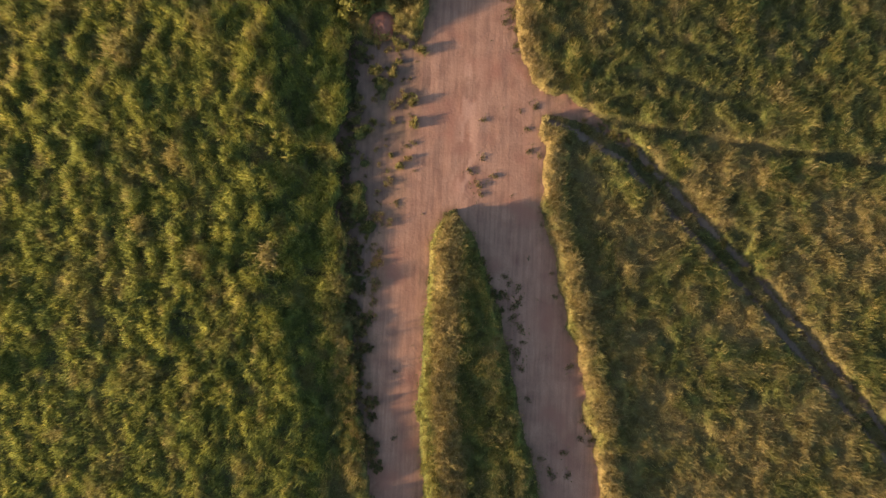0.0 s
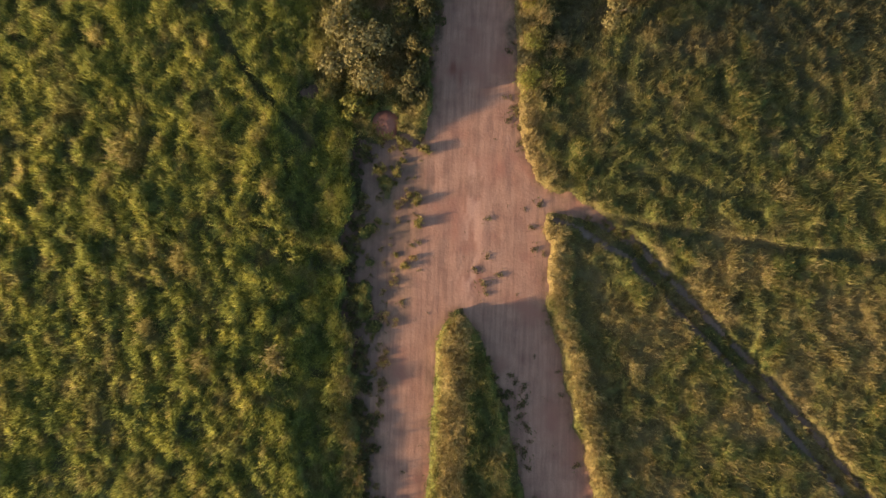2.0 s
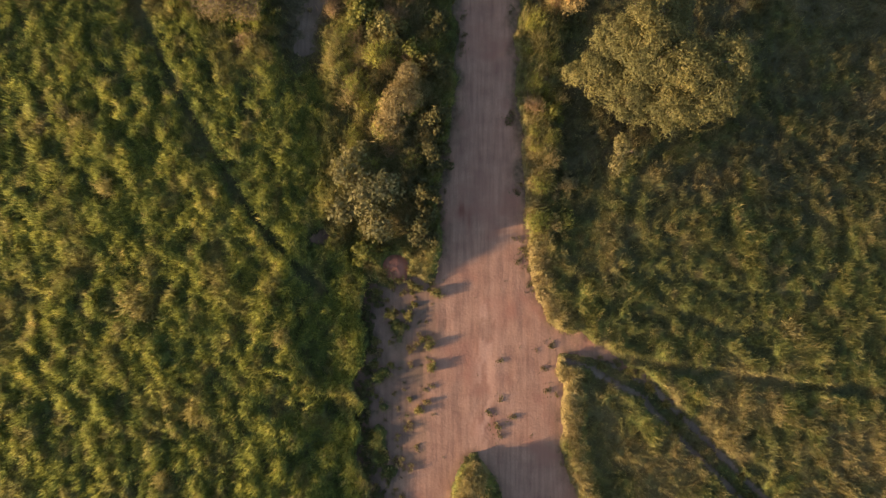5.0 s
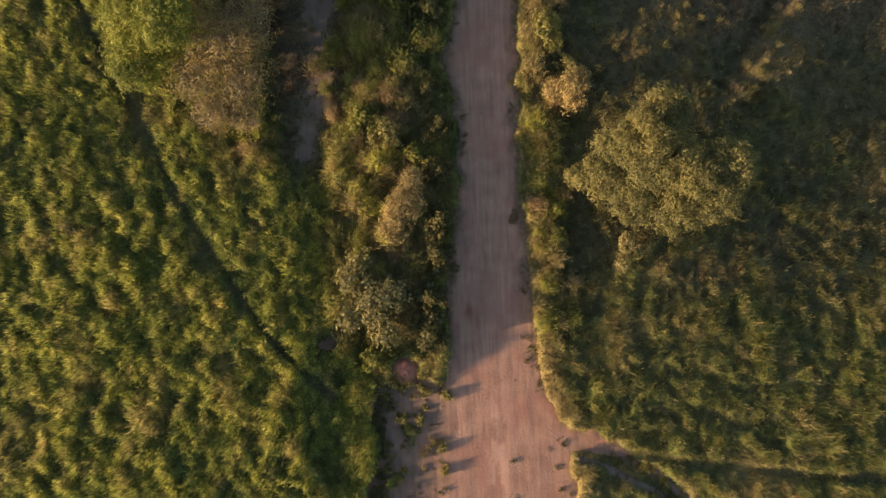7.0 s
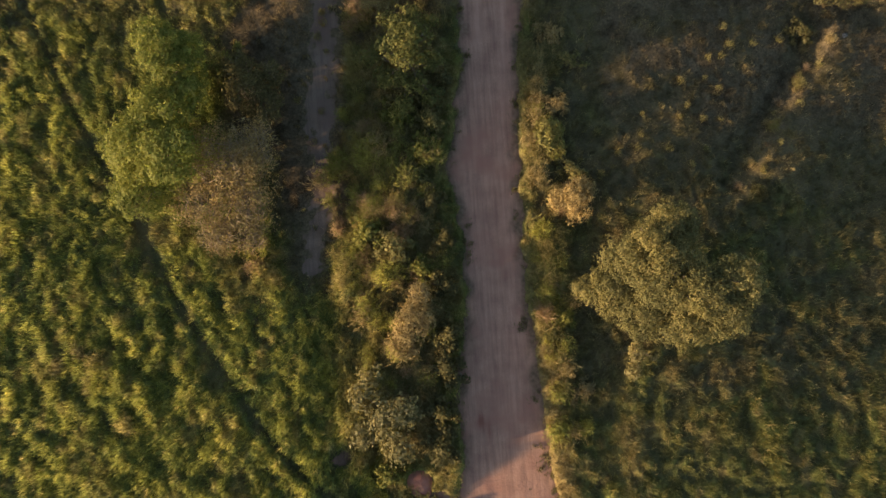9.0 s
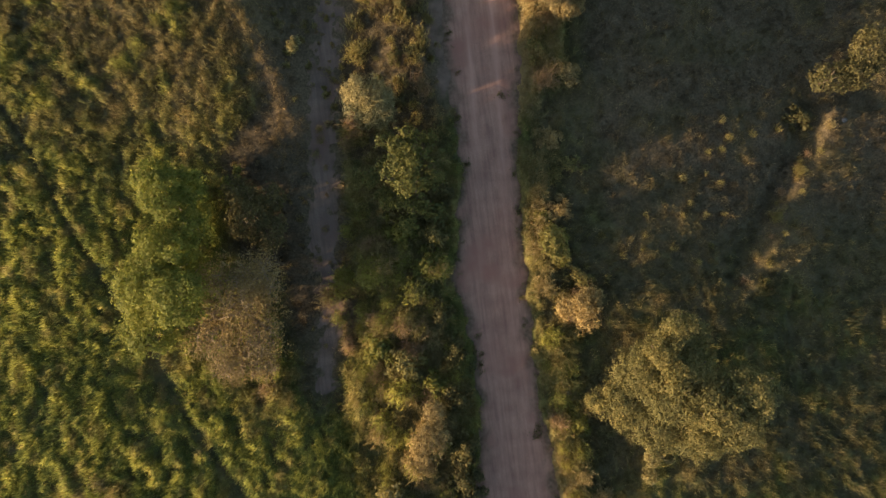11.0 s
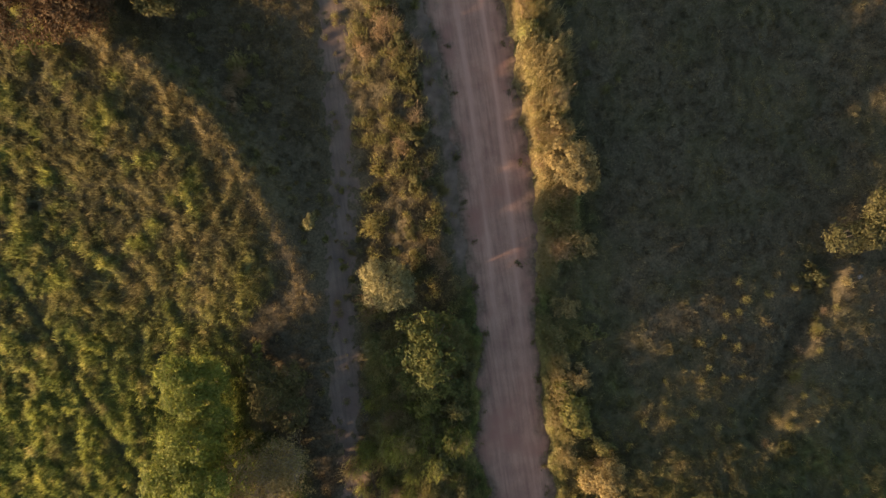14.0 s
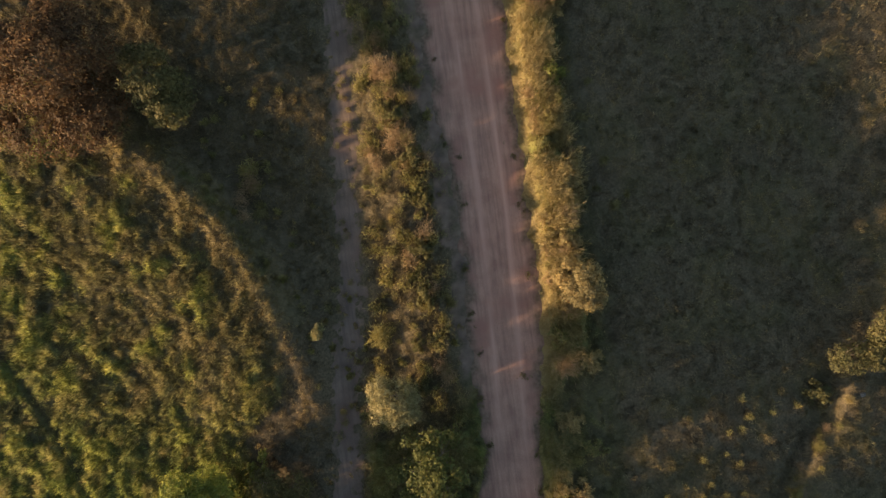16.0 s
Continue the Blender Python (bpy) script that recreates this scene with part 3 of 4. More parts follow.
def level(x, y, sward=0.0):
    """Height of the land at one place, with a share of its sward, between the points of the ground sheet."""
    i, j = int(np.searchsorted(gx, x)) - 1, int(np.searchsorted(gy, y)) - 1
    fx, fy = (x - gx[i]) / (gx[i + 1] - gx[i]), (y - gy[j]) / (gy[j + 1] - gy[j])
    w = np.array([[(1 - fx) * (1 - fy), fx * (1 - fy)], [(1 - fx) * fy, fx * fy]])
    return float((w * (H0[j:j + 2, i:i + 2] + sward * C0[j:j + 2, i:i + 2])).sum())


def draped(name, mask, material, label, category, worn, lift=0.02, rut=None, rough=0.25, litter=None, edge=1.0):
    """A dirt surface laid over the ground, sinking under it at its edge."""
    mask = np.clip(mask + ((fbm(GX * 2.6, GY * 2.6, 23) - 0.5) * 0.7 + (vnoise(GX * 5.5, GY * 4, 24) - 0.5) * rough) * (mask > 0.02) * (mask < 0.98), 0, 1)
    face = (mask.ravel()[QUADS] > 0.08).any(1) & near.ravel()[QUADS].all(1)
    q = QUADS[face]
    used, inv = np.unique(q, return_inverse=True)
    z = H0 + np.minimum(BODY * C0, 0.03) + lift - 0.07 * edge * (1 - smooth(0.4, 0.8, mask)) + (rut if rut is not None else 0)
    co = np.stack([GX, GY, z], -1).reshape(-1, 3)[used]
    me = mesh_from(name, co, inv.reshape(q.shape), material, {"worn": worn.ravel()[used], "stain": STAIN.ravel()[used], "litter": (1 - smooth(0.35, 1.0, mask) if litter is None else litter).ravel()[used]}, True)
    return tagged(new(name, me), label, category, kind="structure")


RM = road_mask(GX, GY)
STAIN = 0.75 * np.exp(-(np.hypot((GX - 0.95) / 0.22, (GY - 15.7) / 0.5)) ** 2) + 0.5 * np.exp(-(np.hypot((GX - 1.35) / 0.18, (GY - 15.0) / 0.6)) ** 2)
RUT_Y, RUT_X = (-60, 12, 22, 30, 36, 42, 50.8, 56.6, 62.8, 90), (1.2, 1.2, 1.7, 1.6, 2.2, 2.6, 2.89, 2.85, 2.75, 0.2)
wheel = np.exp(-((GX - np.interp(GY, RUT_Y, RUT_X)) / 0.16) ** 2) + np.exp(-((GX - np.interp(GY, RUT_Y, RUT_X) - 1.52) / 0.16) ** 2)
wheel = wheel * (0.2 + 0.7 * smooth(32, 46, GY)) * (GY > 12) * smooth(0.2, 0.5, fbm(GX * 0.8, GY * 0.15, 81))
crumb = smooth(0.42, 0.56, fbm(GX * 3.2, GY * 0.9, 83)) * np.exp(-((GX - 2.1 - 0.03 * GY) / 0.6) ** 2) * smooth(12, 9, GY) * smooth(1, 4, GY)
draped("dirt_road", RM, M_ROAD, "sandy pinkish dirt road with wheel ruts that forks", "dirt road",
       np.clip(wheel + crumb * 0.9, 0, 1), 0.03, -0.02 * wheel + 0.03 * (fbm(GX * 2, GY * 0.6, 85) - 0.5),
       litter=0.9 * smooth(0.75, 0.0, road_depth(GX, GY) + (fbm(GX * 2.2, GY * 1.2, 26) - 0.5) * 0.9) * (0.45 + 0.55 * smooth(11, 16, GY)),
       edge=1 - smooth(3, 1.5, np.abs(GX - road_edges(GY)[0])) * smooth(13, 11, GY) * 0.85)
BM, BS = branch_mask(GX, GY)
BM = BM * smooth(0.9, 0.6, np.abs(BS))
draped("side_track", BM * (1 - RM), M_TRACK, "narrow sunken earth track through tall grass", "track", np.exp(-((np.abs(BS) - 0.55) / 0.15) ** 2) * 0.5)
draped("footpath", foot_mask(GX, GY), M_PATH, "trodden grey earth footpath between the weeds", "footpath", GX * 0, rough=1.0,
       litter=smooth(1.0, 0.35, foot_mask(GX, GY) + (fbm(GX * 1.8, GY * 1.8, 27) - 0.5) * 0.7))
draped("bare_verge", np.maximum(margin_bare(GX, GY), 0.8 * smooth(1.0, 0.5, np.abs(GX - road_edges(GY)[0])) * smooth(13, 11, GY)) * (1 - smooth(0.8, 0.97, RM)), M_VERGE, "eroded bare soil verge with scattered weeds", "bare soil", GX * 0, 0.012)

# ---------- grass ----------
def grass(name, label, x0, x1, y0, y1, tufts, blades, seed, material):
    rng = np.random.default_rng(seed)
    x, y = rng.uniform(x0, x1, tufts), rng.uniform(y0, y1, tufts)
    c, dry, bare, dull_shade = cover(x, y)
    keep = (c > 0.06) & (rng.uniform(0, 1, tufts) < 0.35 + 1.3 * c)
    x, y, c, dry, dull_shade = x[keep], y[keep], c[keep], dry[keep], dull_shade[keep]
    z = height(x, y) + BODY * c
    # tone rises with grass height, so shade of hollows is in the colour
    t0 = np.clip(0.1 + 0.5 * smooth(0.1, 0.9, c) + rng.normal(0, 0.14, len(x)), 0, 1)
    t0 = np.where(rng.uniform(0, 1, len(x)) < 0.04, 0.95, t0)
    d0 = np.clip(dry * rng.uniform(0.5, 1.3, len(x)), 0, 1)
    n = len(x) * blades
    rep = lambda v: np.repeat(v, blades)
    az = rep(rng.choice((0.5 * np.pi, -0.5 * np.pi), len(x)) + rng.normal(-0.15, 0.6, len(x))) + rng.normal(0, 0.9, n)
    lean = rng.uniform(0.05, 1.0, n)
    ln = np.minimum(0.17 + 0.45 * rep(c), 0.52) * rng.uniform(0.5, 1.25, n)
    w = rng.uniform(0.009, 0.02, n)
    bx, by, bz = rep(x) + rng.normal(0, 0.085, n), rep(y) + rng.normal(0, 0.085, n), rep(z) - 0.04
    bz = bz - 0.01
    ca, sa = np.cos(az), np.sin(az)
    hz, up = np.sin(lean) * ln, np.cos(lean) * ln
    tip = np.stack([bx + ca * hz, by + sa * hz, bz + up], -1)
    l = np.stack([bx + ca * hz * 0.2 - sa * w, by + sa * hz * 0.2 + ca * w, bz + up * 0.2], -1)
    r = np.stack([bx + ca * hz * 0.2 + sa * w, by + sa * hz * 0.2 - ca * w, bz + up * 0.2], -1)
    co = np.stack([l, r, tip], 1).reshape(-1, 3)
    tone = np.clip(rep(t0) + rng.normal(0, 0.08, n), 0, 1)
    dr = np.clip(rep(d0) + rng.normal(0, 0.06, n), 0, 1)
    me = mesh_from(name, co, np.arange(3 * n).reshape(n, 3), material, {"tone": np.repeat(tone, 3), "dry": np.repeat(dr, 3), "dull_shade": np.repeat(rep(dull_shade), 3)})
    return tagged(new(name, me), label, "grass", kind="stuff")


grass("meadow_grass", "tall lumpy yellow-green meadow grass with hollows coloured in shade", -30, -4.5, -17, 70, 125000, 12, 11, M_GRASS)
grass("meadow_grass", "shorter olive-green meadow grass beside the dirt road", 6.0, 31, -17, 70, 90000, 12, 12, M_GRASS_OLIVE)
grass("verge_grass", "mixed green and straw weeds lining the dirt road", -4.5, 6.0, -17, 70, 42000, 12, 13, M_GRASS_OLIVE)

# ---------- trees ----------
build_plant("broad_tree", "broad olive-green tree with a dense rounded crown", "tree", (11.0, 23.2),
            [(0, 0, 3.3, 2.2, 2.2, 1.7), (0.5, 2.7, 3.1, 1.35, 1.4, 1.3), (-1.8, 1.2, 2.7, 1.5, 1.5, 1.4), (-2.6, -0.7, 2.3, 1.5, 1.4, 1.2), (-3.9, -0.35, 1.8, 0.85, 0.7, 0.8),
             (3.2, -0.5, 3.8, 1.35, 1.5, 1.5), (2.5, -2.0, 3.5, 1.5, 1.4, 1.4), (0.8, -2.5, 3.0, 1.6, 1.4, 1.4), (-1.3, -1.9, 2.6, 1.5, 1.3, 1.3), (1.4, -0.9, 4.0, 1.5, 1.4, 1.3), (-0.6, 1.7, 3.4, 1.3, 1.3, 1.3),
             (0, 0.6, 1.3, 2.3, 2.2, 1.2), (2.1, -0.9, 1.5, 1.9, 1.9, 1.3)],
            110000, 0.06, M_LEAF, trunk_r=0.2, seed=101, gap=0.28)
build_plant("green_tree", "bright green tree with a loose rounded crown", "tree", (-15.8, 31.6),
            [(0, 0.3, 3.6, 2.0, 2.1, 1.9), (-0.9, -1.8, 2.6, 1.7, 1.7, 1.5), (0.8, 2.0, 3.6, 1.7, 1.6, 1.8), (1.5, -0.4, 4.3, 1.5, 1.7, 1.8), (0.4, 0.6, 1.4, 1.8, 2.1, 1.3)],
            30000, 0.078, M_LEAF_GREEN, trunk_r=0.13, seed=102, gap=0.33, group="trees by the footpath")
build_plant("green_tree", "small bright green tree in the meadow", "tree", (-14.7, 36.8),
            [(0, 0, 3.6, 1.3, 1.3, 1.7), (-0.4, 1.0, 3.4, 1.2, 1.0, 1.6), (0.5, -0.8, 3.2, 1.1, 1.0, 1.5), (1.2, 0.3, 3.0, 1.0, 1.1, 1.3), (0.9, -1.9, 2.8, 1.0, 1.1, 1.3), (0.4, -0.4, 1.3, 1.2, 1.9, 1.2)],
            17000, 0.078, M_LEAF_GREEN, trunk_r=0.1, seed=103, gap=0.36, group="trees by the footpath")
build_plant("bare_tree", "half-bare grey-brown tree with thin pale twigs", "tree", (-12.0, 30.6),
            [(0, 0.4, 2.9, 2.5, 2.5, 1.5), (-1.4, -1.5, 2.4, 1.9, 1.9, 1.3), (1.6, 1.3, 2.8, 1.7, 1.7, 1.3), (1.0, -2.0, 2.2, 1.6, 1.7, 1.2), (-0.9, -3.4, 1.8, 1.5, 1.4, 1.0), (0.8, -3.6, 1.6, 1.3, 1.2, 0.9), (0.6, 0.2, 1.2, 2.0, 2.4, 1.1)],
            16000, 0.06, M_LEAF_STRAW, trunk_r=0.11, seed=104, gap=0.42, shell=0.3, twigs=1300, group="trees by the footpath")
build_plant("dark_bush", "dark tangled bush in the shade of the trees", "bush", (-10.9, 35.3),
            [(0, 0, 1.5, 1.3, 1.4, 1.0), (0.9, -1.1, 1.3, 1.1, 1.1, 0.9), (-0.5, 1.3, 1.4, 1.0, 1.0, 0.9), (1.2, 0.9, 1.1, 0.9, 0.9, 0.8)],
            9000, 0.07, M_LEAF_DARK, trunk_r=0.07, seed=118, gap=0.36, twigs=200)
build_plant("green_tree", "dark green open tree with separate leafy branches", "tree", (-1.9, 36.4),
            [(1.75 * math.cos(k * 2.4) * (0.22 + 0.05 * k), 2.7 * math.sin(k * 2.4) * (0.22 + 0.05 * k), 3.6 - 0.12 * k + 0.3 * math.sin(k * 4.1), 0.7, 0.7, 0.55) for k in range(19)],
            8200, 0.085, M_LEAF_OPEN, trunk_r=0.07, seed=105, gap=0.34, shell=0.1, dry=(0.0, 0.1))
build_plant("round_bush", "round pale olive bush beside the footpath", "bush", (-3.4, 40.7),
            [(0, 0, 2.4, 1.4, 1.35, 1.3), (-0.6, 0.4, 2.1, 1.0, 1.0, 1.0), (0.6, -0.4, 2.2, 1.0, 1.0, 1.0), (0.1, -0.9, 1.7, 1.0, 0.7, 0.8)],
            11000, 0.065, M_LEAF_PALE, trunk_r=0.08, seed=106, gap=0.3)
build_plant("brown_bush", "brownish flowering bush at the road's edge", "bush", (-2.4, 21.5),
            [(0, 0, 1.1, 1.2, 1.4, 0.8), (0.4, 1.5, 1.2, 0.7, 0.8, 0.7), (-0.6, -1.0, 0.9, 1.0, 1.0, 0.6)],
            6500, 0.065, M_LEAF_STRAW, trunk_r=0.06, seed=107, gap=0.38, twigs=160)
build_plant("silver_shrub", "open shrub with large silvery leaves", "shrub", (-4.3, 16.4),
            [(0, 0, 1.3, 1.3, 1.4, 0.8), (-1.1, 1.3, 1.2, 1.0, 1.1, 0.7), (1.1, 0.4, 1.3, 1.0, 1.1, 0.7), (0.6, -1.7, 1.2, 1.0, 1.1, 0.7), (-0.7, 2.4, 1.0, 0.8, 0.8, 0.6), (-1.4, -0.9, 1.0, 0.8, 0.9, 0.6)],
            3000, 0.105, M_LEAF_SILVER, trunk_r=0.05, seed=108, gap=0.46, shell=0.0)
build_plant("seedy_shrub", "thin straggly shrub with pale seed heads", "shrub", (9.7, 18.8),
            [(0, 0.4, 1.1, 0.5, 0.7, 0.6), (-0.2, -0.7, 0.9, 0.5, 0.6, 0.5), (1.0, 0.0, 0.8, 0.35, 0.3, 0.4)],
            1100, 0.08, M_LEAF_SILVER, trunk_r=0.03, seed=109, gap=0.45, shell=0.3)
build_plant("dry_bush", "pinkish dry bush on the road verge", "bush", (7.1, 27.6),
            [(0, 0, 1.4, 1.1, 1.2, 0.9), (-0.9, 0.3, 0.9, 0.7, 0.9, 0.6), (0.3, 0.8, 1.3, 0.8, 0.7, 0.8)],
            4200, 0.065, M_LEAF_STRAW, trunk_r=0.05, seed=110, gap=0.43, shell=0.3)
build_plant("yellow_bush", "yellow-green leafy bush on the road verge", "bush", (5.9, 31.8),
            [(0, 0, 0.8, 0.8, 1.0, 0.6), (0.3, -0.9, 0.6, 0.7, 0.7, 0.5)],
            3000, 0.08, M_LEAF_VERGE, trunk_r=0.05, seed=111, gap=0.36, dry=(0.1, 0.5))
build_plant("round_bush", "round pale straw-coloured bush beside the road", "bush", (8.0, 45.7),
            [(0, 0, 1.7, 1.3, 1.3, 1.0), (-0.6, 0.8, 1.4, 0.9, 0.9, 0.8), (0.4, -0.8, 1.5, 0.9, 0.8, 0.8)],
            8000, 0.07, M_LEAF_STRAW, trunk_r=0.07, seed=112, gap=0.34)
build_plant("rust_tree", "large rust-brown tree with a broad ragged crown", "tree", (-18.6, 60.6),
            [(0, 0, 5.2, 2.4, 2.6, 2.0), (-2.4, 0.6, 4.8, 2.4, 2.4, 1.6), (0.6, -2.6, 3.4, 2.2, 1.9, 1.4), (-1.8, -2.6, 3.3, 2.2, 1.9, 1.4), (1.6, 1.4, 4.4, 1.7, 1.9, 1.6), (-4.4, -1.0, 3.2, 1.9, 2.2, 1.4), (0.4, 2.6, 4.2, 1.6, 1.5, 1.4), (0.2, -0.6, 1.7, 2.4, 2.6, 1.6)],
            38000, 0.085, M_LEAF_RUST, trunk_r=0.2, seed=113, gap=0.44)
build_plant("green_tree", "dark green tree beside the rust-brown one", "tree", (-14.2, 59.4),
            [(0, 0.4, 3.6, 1.5, 1.6, 1.4), (0.5, -1.2, 3.1, 1.2, 1.1, 1.2), (-0.4, 1.5, 3.2, 1.2, 1.2, 1.1), (0.1, 0, 1.5, 1.4, 1.7, 1.3)],
            13000, 0.09, M_LEAF_DARK, trunk_r=0.12, seed=114, gap=0.36)
build_plant("dark_bush", "dark bush with pale leaves by the ditch", "bush", (23.5, 39.2),
            [(0, 0, 1.2, 1.2, 1.1, 0.9), (1.4, 0.2, 1.3, 1.1, 1.1, 0.9), (2.4, 1.4, 1.6, 1.4, 1.4, 1.1)],
            6000, 0.08, M_LEAF_DARK, trunk_r=0.08, seed=115, gap=0.42)
build_plant("small_bush", "small leafy bush on the meadow bank", "bush", (-7.5, 44.8),
            [(0, 0, 0.7, 0.35, 0.4, 0.35), (0.15, 0.4, 0.6, 0.3, 0.25, 0.3)],
            700, 0.07, M_LEAF_SILVER, trunk_r=0.03, seed=116, gap=0.38)

build_plant("slender_tree", "slender young tree standing alone in the meadow", "tree", (-44.0, -13.2),
            [(0, 0, 4.3, 0.7, 0.7, 0.9), (0.1, 0.1, 3.4, 0.8, 0.8, 1.1), (0, -0.1, 2.4, 0.75, 0.75, 1.0)], 9000, 0.1, M_LEAF_GREEN, trunk_r=0.07, seed=117, gap=0.15)

# ---------- verge shrubs and weeds, built once and repeated ----------
def shrub_kinds():
    kinds = {}
    for key, (name, label, m, n, size, gap, twigs) in {
        "green": ("verge_shrub", "leafy green shrub among roadside weeds", M_LEAF_VERGE, 1300, 0.088, 0.46, 0),
        "straw": ("dry_shrub", "dry straw-coloured shrub among roadside weeds", M_LEAF_STRAW, 1150, 0.075, 0.46, 0),
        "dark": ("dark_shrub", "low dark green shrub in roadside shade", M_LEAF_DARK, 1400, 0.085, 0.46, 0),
        "olive": ("olive_shrub", "olive shrub with small pale leaves by the road", M_LEAF, 1200, 0.08, 0.46, 0),
    }.items():
        seed = 300 + len(key) * 7
        kinds[key] = build_plant(name, label, "shrub", (0, 0), [(0, 0, 0.8, 0.5, 0.55, 0.5), (0.5, 0.5, 0.6, 0.45, 0.4, 0.4), (-0.45, -0.4, 0.55, 0.4, 0.5, 0.4), (0.35, -0.6, 0.5, 0.35, 0.4, 0.35), (-0.55, 0.5, 0.45, 0.4, 0.35, 0.35), (0.1, 1.0, 0.4, 0.3, 0.35, 0.3)],
                                 n, size, m, trunk_r=0.035, seed=seed, gap=gap, twigs=twigs, shell=0.2, group="roadside shrubs")
    return kinds


KINDS = shrub_kinds()
used_first = set()


def put_shrub(kind, x, y, s, turn=0.0, tall=1.0):
    z = level(x, y) - 0.04
    m = pose(x, y, z, 0, 0, turn) @ Matrix.Diagonal((s * (1 + 0.25 * math.sin(x * 5)), s * (1 + 0.25 * math.cos(y * 7)), s * tall, 1))
    if kind in used_first:
        copy_thing(KINDS[kind], m @ Matrix.Diagonal((*[1 / v for v in KINDS[kind].scale], 1)))
    else:
        used_first.add(kind)
        KINDS[kind].matrix_basis = m


SHRUBS = (
    # between footpath and road
    ("green", -4.6, 27.0, 0.9), ("olive", -3.3, 26.0, 0.9), ("green", -1.9, 24.6, 0.9), ("olive", -2.2, 29.8, 0.8), ("green", -3.9, 31.7, 0.8), ("green", -1.3, 31.4, 0.9),
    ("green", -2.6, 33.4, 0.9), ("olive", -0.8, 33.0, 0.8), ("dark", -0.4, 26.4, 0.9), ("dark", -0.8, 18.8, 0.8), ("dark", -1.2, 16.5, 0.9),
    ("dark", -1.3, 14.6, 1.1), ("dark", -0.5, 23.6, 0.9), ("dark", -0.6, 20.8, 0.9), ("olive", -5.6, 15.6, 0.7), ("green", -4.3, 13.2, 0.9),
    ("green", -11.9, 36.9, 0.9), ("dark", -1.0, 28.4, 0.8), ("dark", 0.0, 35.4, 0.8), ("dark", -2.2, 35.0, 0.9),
)
for i, (kind, x, y, s) in enumerate(SHRUBS):
    put_shrub(kind, x, y, s * 1.12, i * 67.0, 1.25 + 0.2 * math.sin(i * 2.1))
rng = np.random.default_rng(7)
# the tall dry strip along the right side of the road
for i in range(17):
    y = 41.2 + i * 1.42 + rng.uniform(-0.3, 0.3)
    rx = float(road_edges(np.array([y]))[1][0])
    put_shrub(("straw", "olive", "green", "straw", "olive")[i % 5], rx + rng.uniform(1.0, 2.7), y, rng.uniform(0.5, 0.9), rng.uniform(0, 360), rng.uniform(1.2, 1.9))
# the weeds between road and broad tree
for i in range(11):
    y = 17.0 + i * 2.1 + rng.uniform(-0.4, 0.4)
    rx = float(road_edges(np.array([y]))[1][0])
    put_shrub(("straw", "olive", "green", "straw", "olive")[i % 5], rx + rng.uniform(1.3, 3.2), y, rng.uniform(0.6, 0.9), rng.uniform(0, 360), 0.9)
for i in range(9):
    y = 41.0 + i * 2.6 + rng.uniform(-0.5, 0.5)
    lx = float(road_edges(np.array([y]))[0][0])
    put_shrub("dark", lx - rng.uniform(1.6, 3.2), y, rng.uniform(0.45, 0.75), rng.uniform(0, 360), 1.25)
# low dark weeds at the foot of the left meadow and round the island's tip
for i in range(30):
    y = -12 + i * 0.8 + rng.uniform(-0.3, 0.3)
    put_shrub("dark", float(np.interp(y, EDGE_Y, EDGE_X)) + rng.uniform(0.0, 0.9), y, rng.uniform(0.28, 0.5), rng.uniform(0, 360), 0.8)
for x, y, s in ((1.6, 1.7, 0.4), (1.95, 1.0, 0.34), (2.6, 0.3, 0.3), (3.2, -0.6, 0.32), (3.6, -1.6, 0.28), (4.1, -2.6, 0.34), (4.4, -3.4, 0.26)):
    put_shrub("dark", x, y, s, x * 77, 0.7)
# scattered in the right field by the ditch
for x, y, s in ((21.8, 37.3, 0.9), (18.3, 27.4, 0.6)):
    put_shrub("dark", x, y, s, x * 40, 0.9)


def tuft_mesh(name, blades, length, width, lean, seed, material, dry, spread=0.12, heads=1):
    rng = np.random.default_rng(seed)
    az = rng.uniform(0, 2 * np.pi, blades)
    ln = length * rng.uniform(0.5, 1.15, blades)
    le = rng.uniform(lean[0], lean[1], blades)
    w = width * rng.uniform(0.7, 1.3, blades)
    b = rng.normal(0, length * spread, (blades, 2)) + rng.normal(0, 0.16, (heads, 2))[rng.integers(0, heads, blades)] * (heads > 1)
    ca, sa, hz, up = np.cos(az), np.sin(az), np.sin(le) * ln, np.cos(le) * ln
    z = np.zeros(blades)
    a = np.stack([b[:, 0], b[:, 1], z - 0.02], -1)
    r = np.stack([b[:, 0] + ca * hz * .45 + sa * w, b[:, 1] + sa * hz * .45 - ca * w, up * .65], -1)
    l = np.stack([b[:, 0] + ca * hz * .45 - sa * w, b[:, 1] + sa * hz * .45 + ca * w, up * .65], -1)
    t = np.stack([b[:, 0] + ca * hz, b[:, 1] + sa * hz, up], -1)
    co = np.stack([a, r, t, l], 1).reshape(-1, 3)
    tone = np.repeat(np.clip(rng.normal(0.55, 0.2, blades), 0, 1), 4)
    dr = np.repeat(np.clip(rng.normal(dry, 0.12, blades), 0, 1), 4)
    return mesh_from(name, co, np.arange(4 * blades).reshape(-1, 4), material, {"tone": tone, "dry": dr})


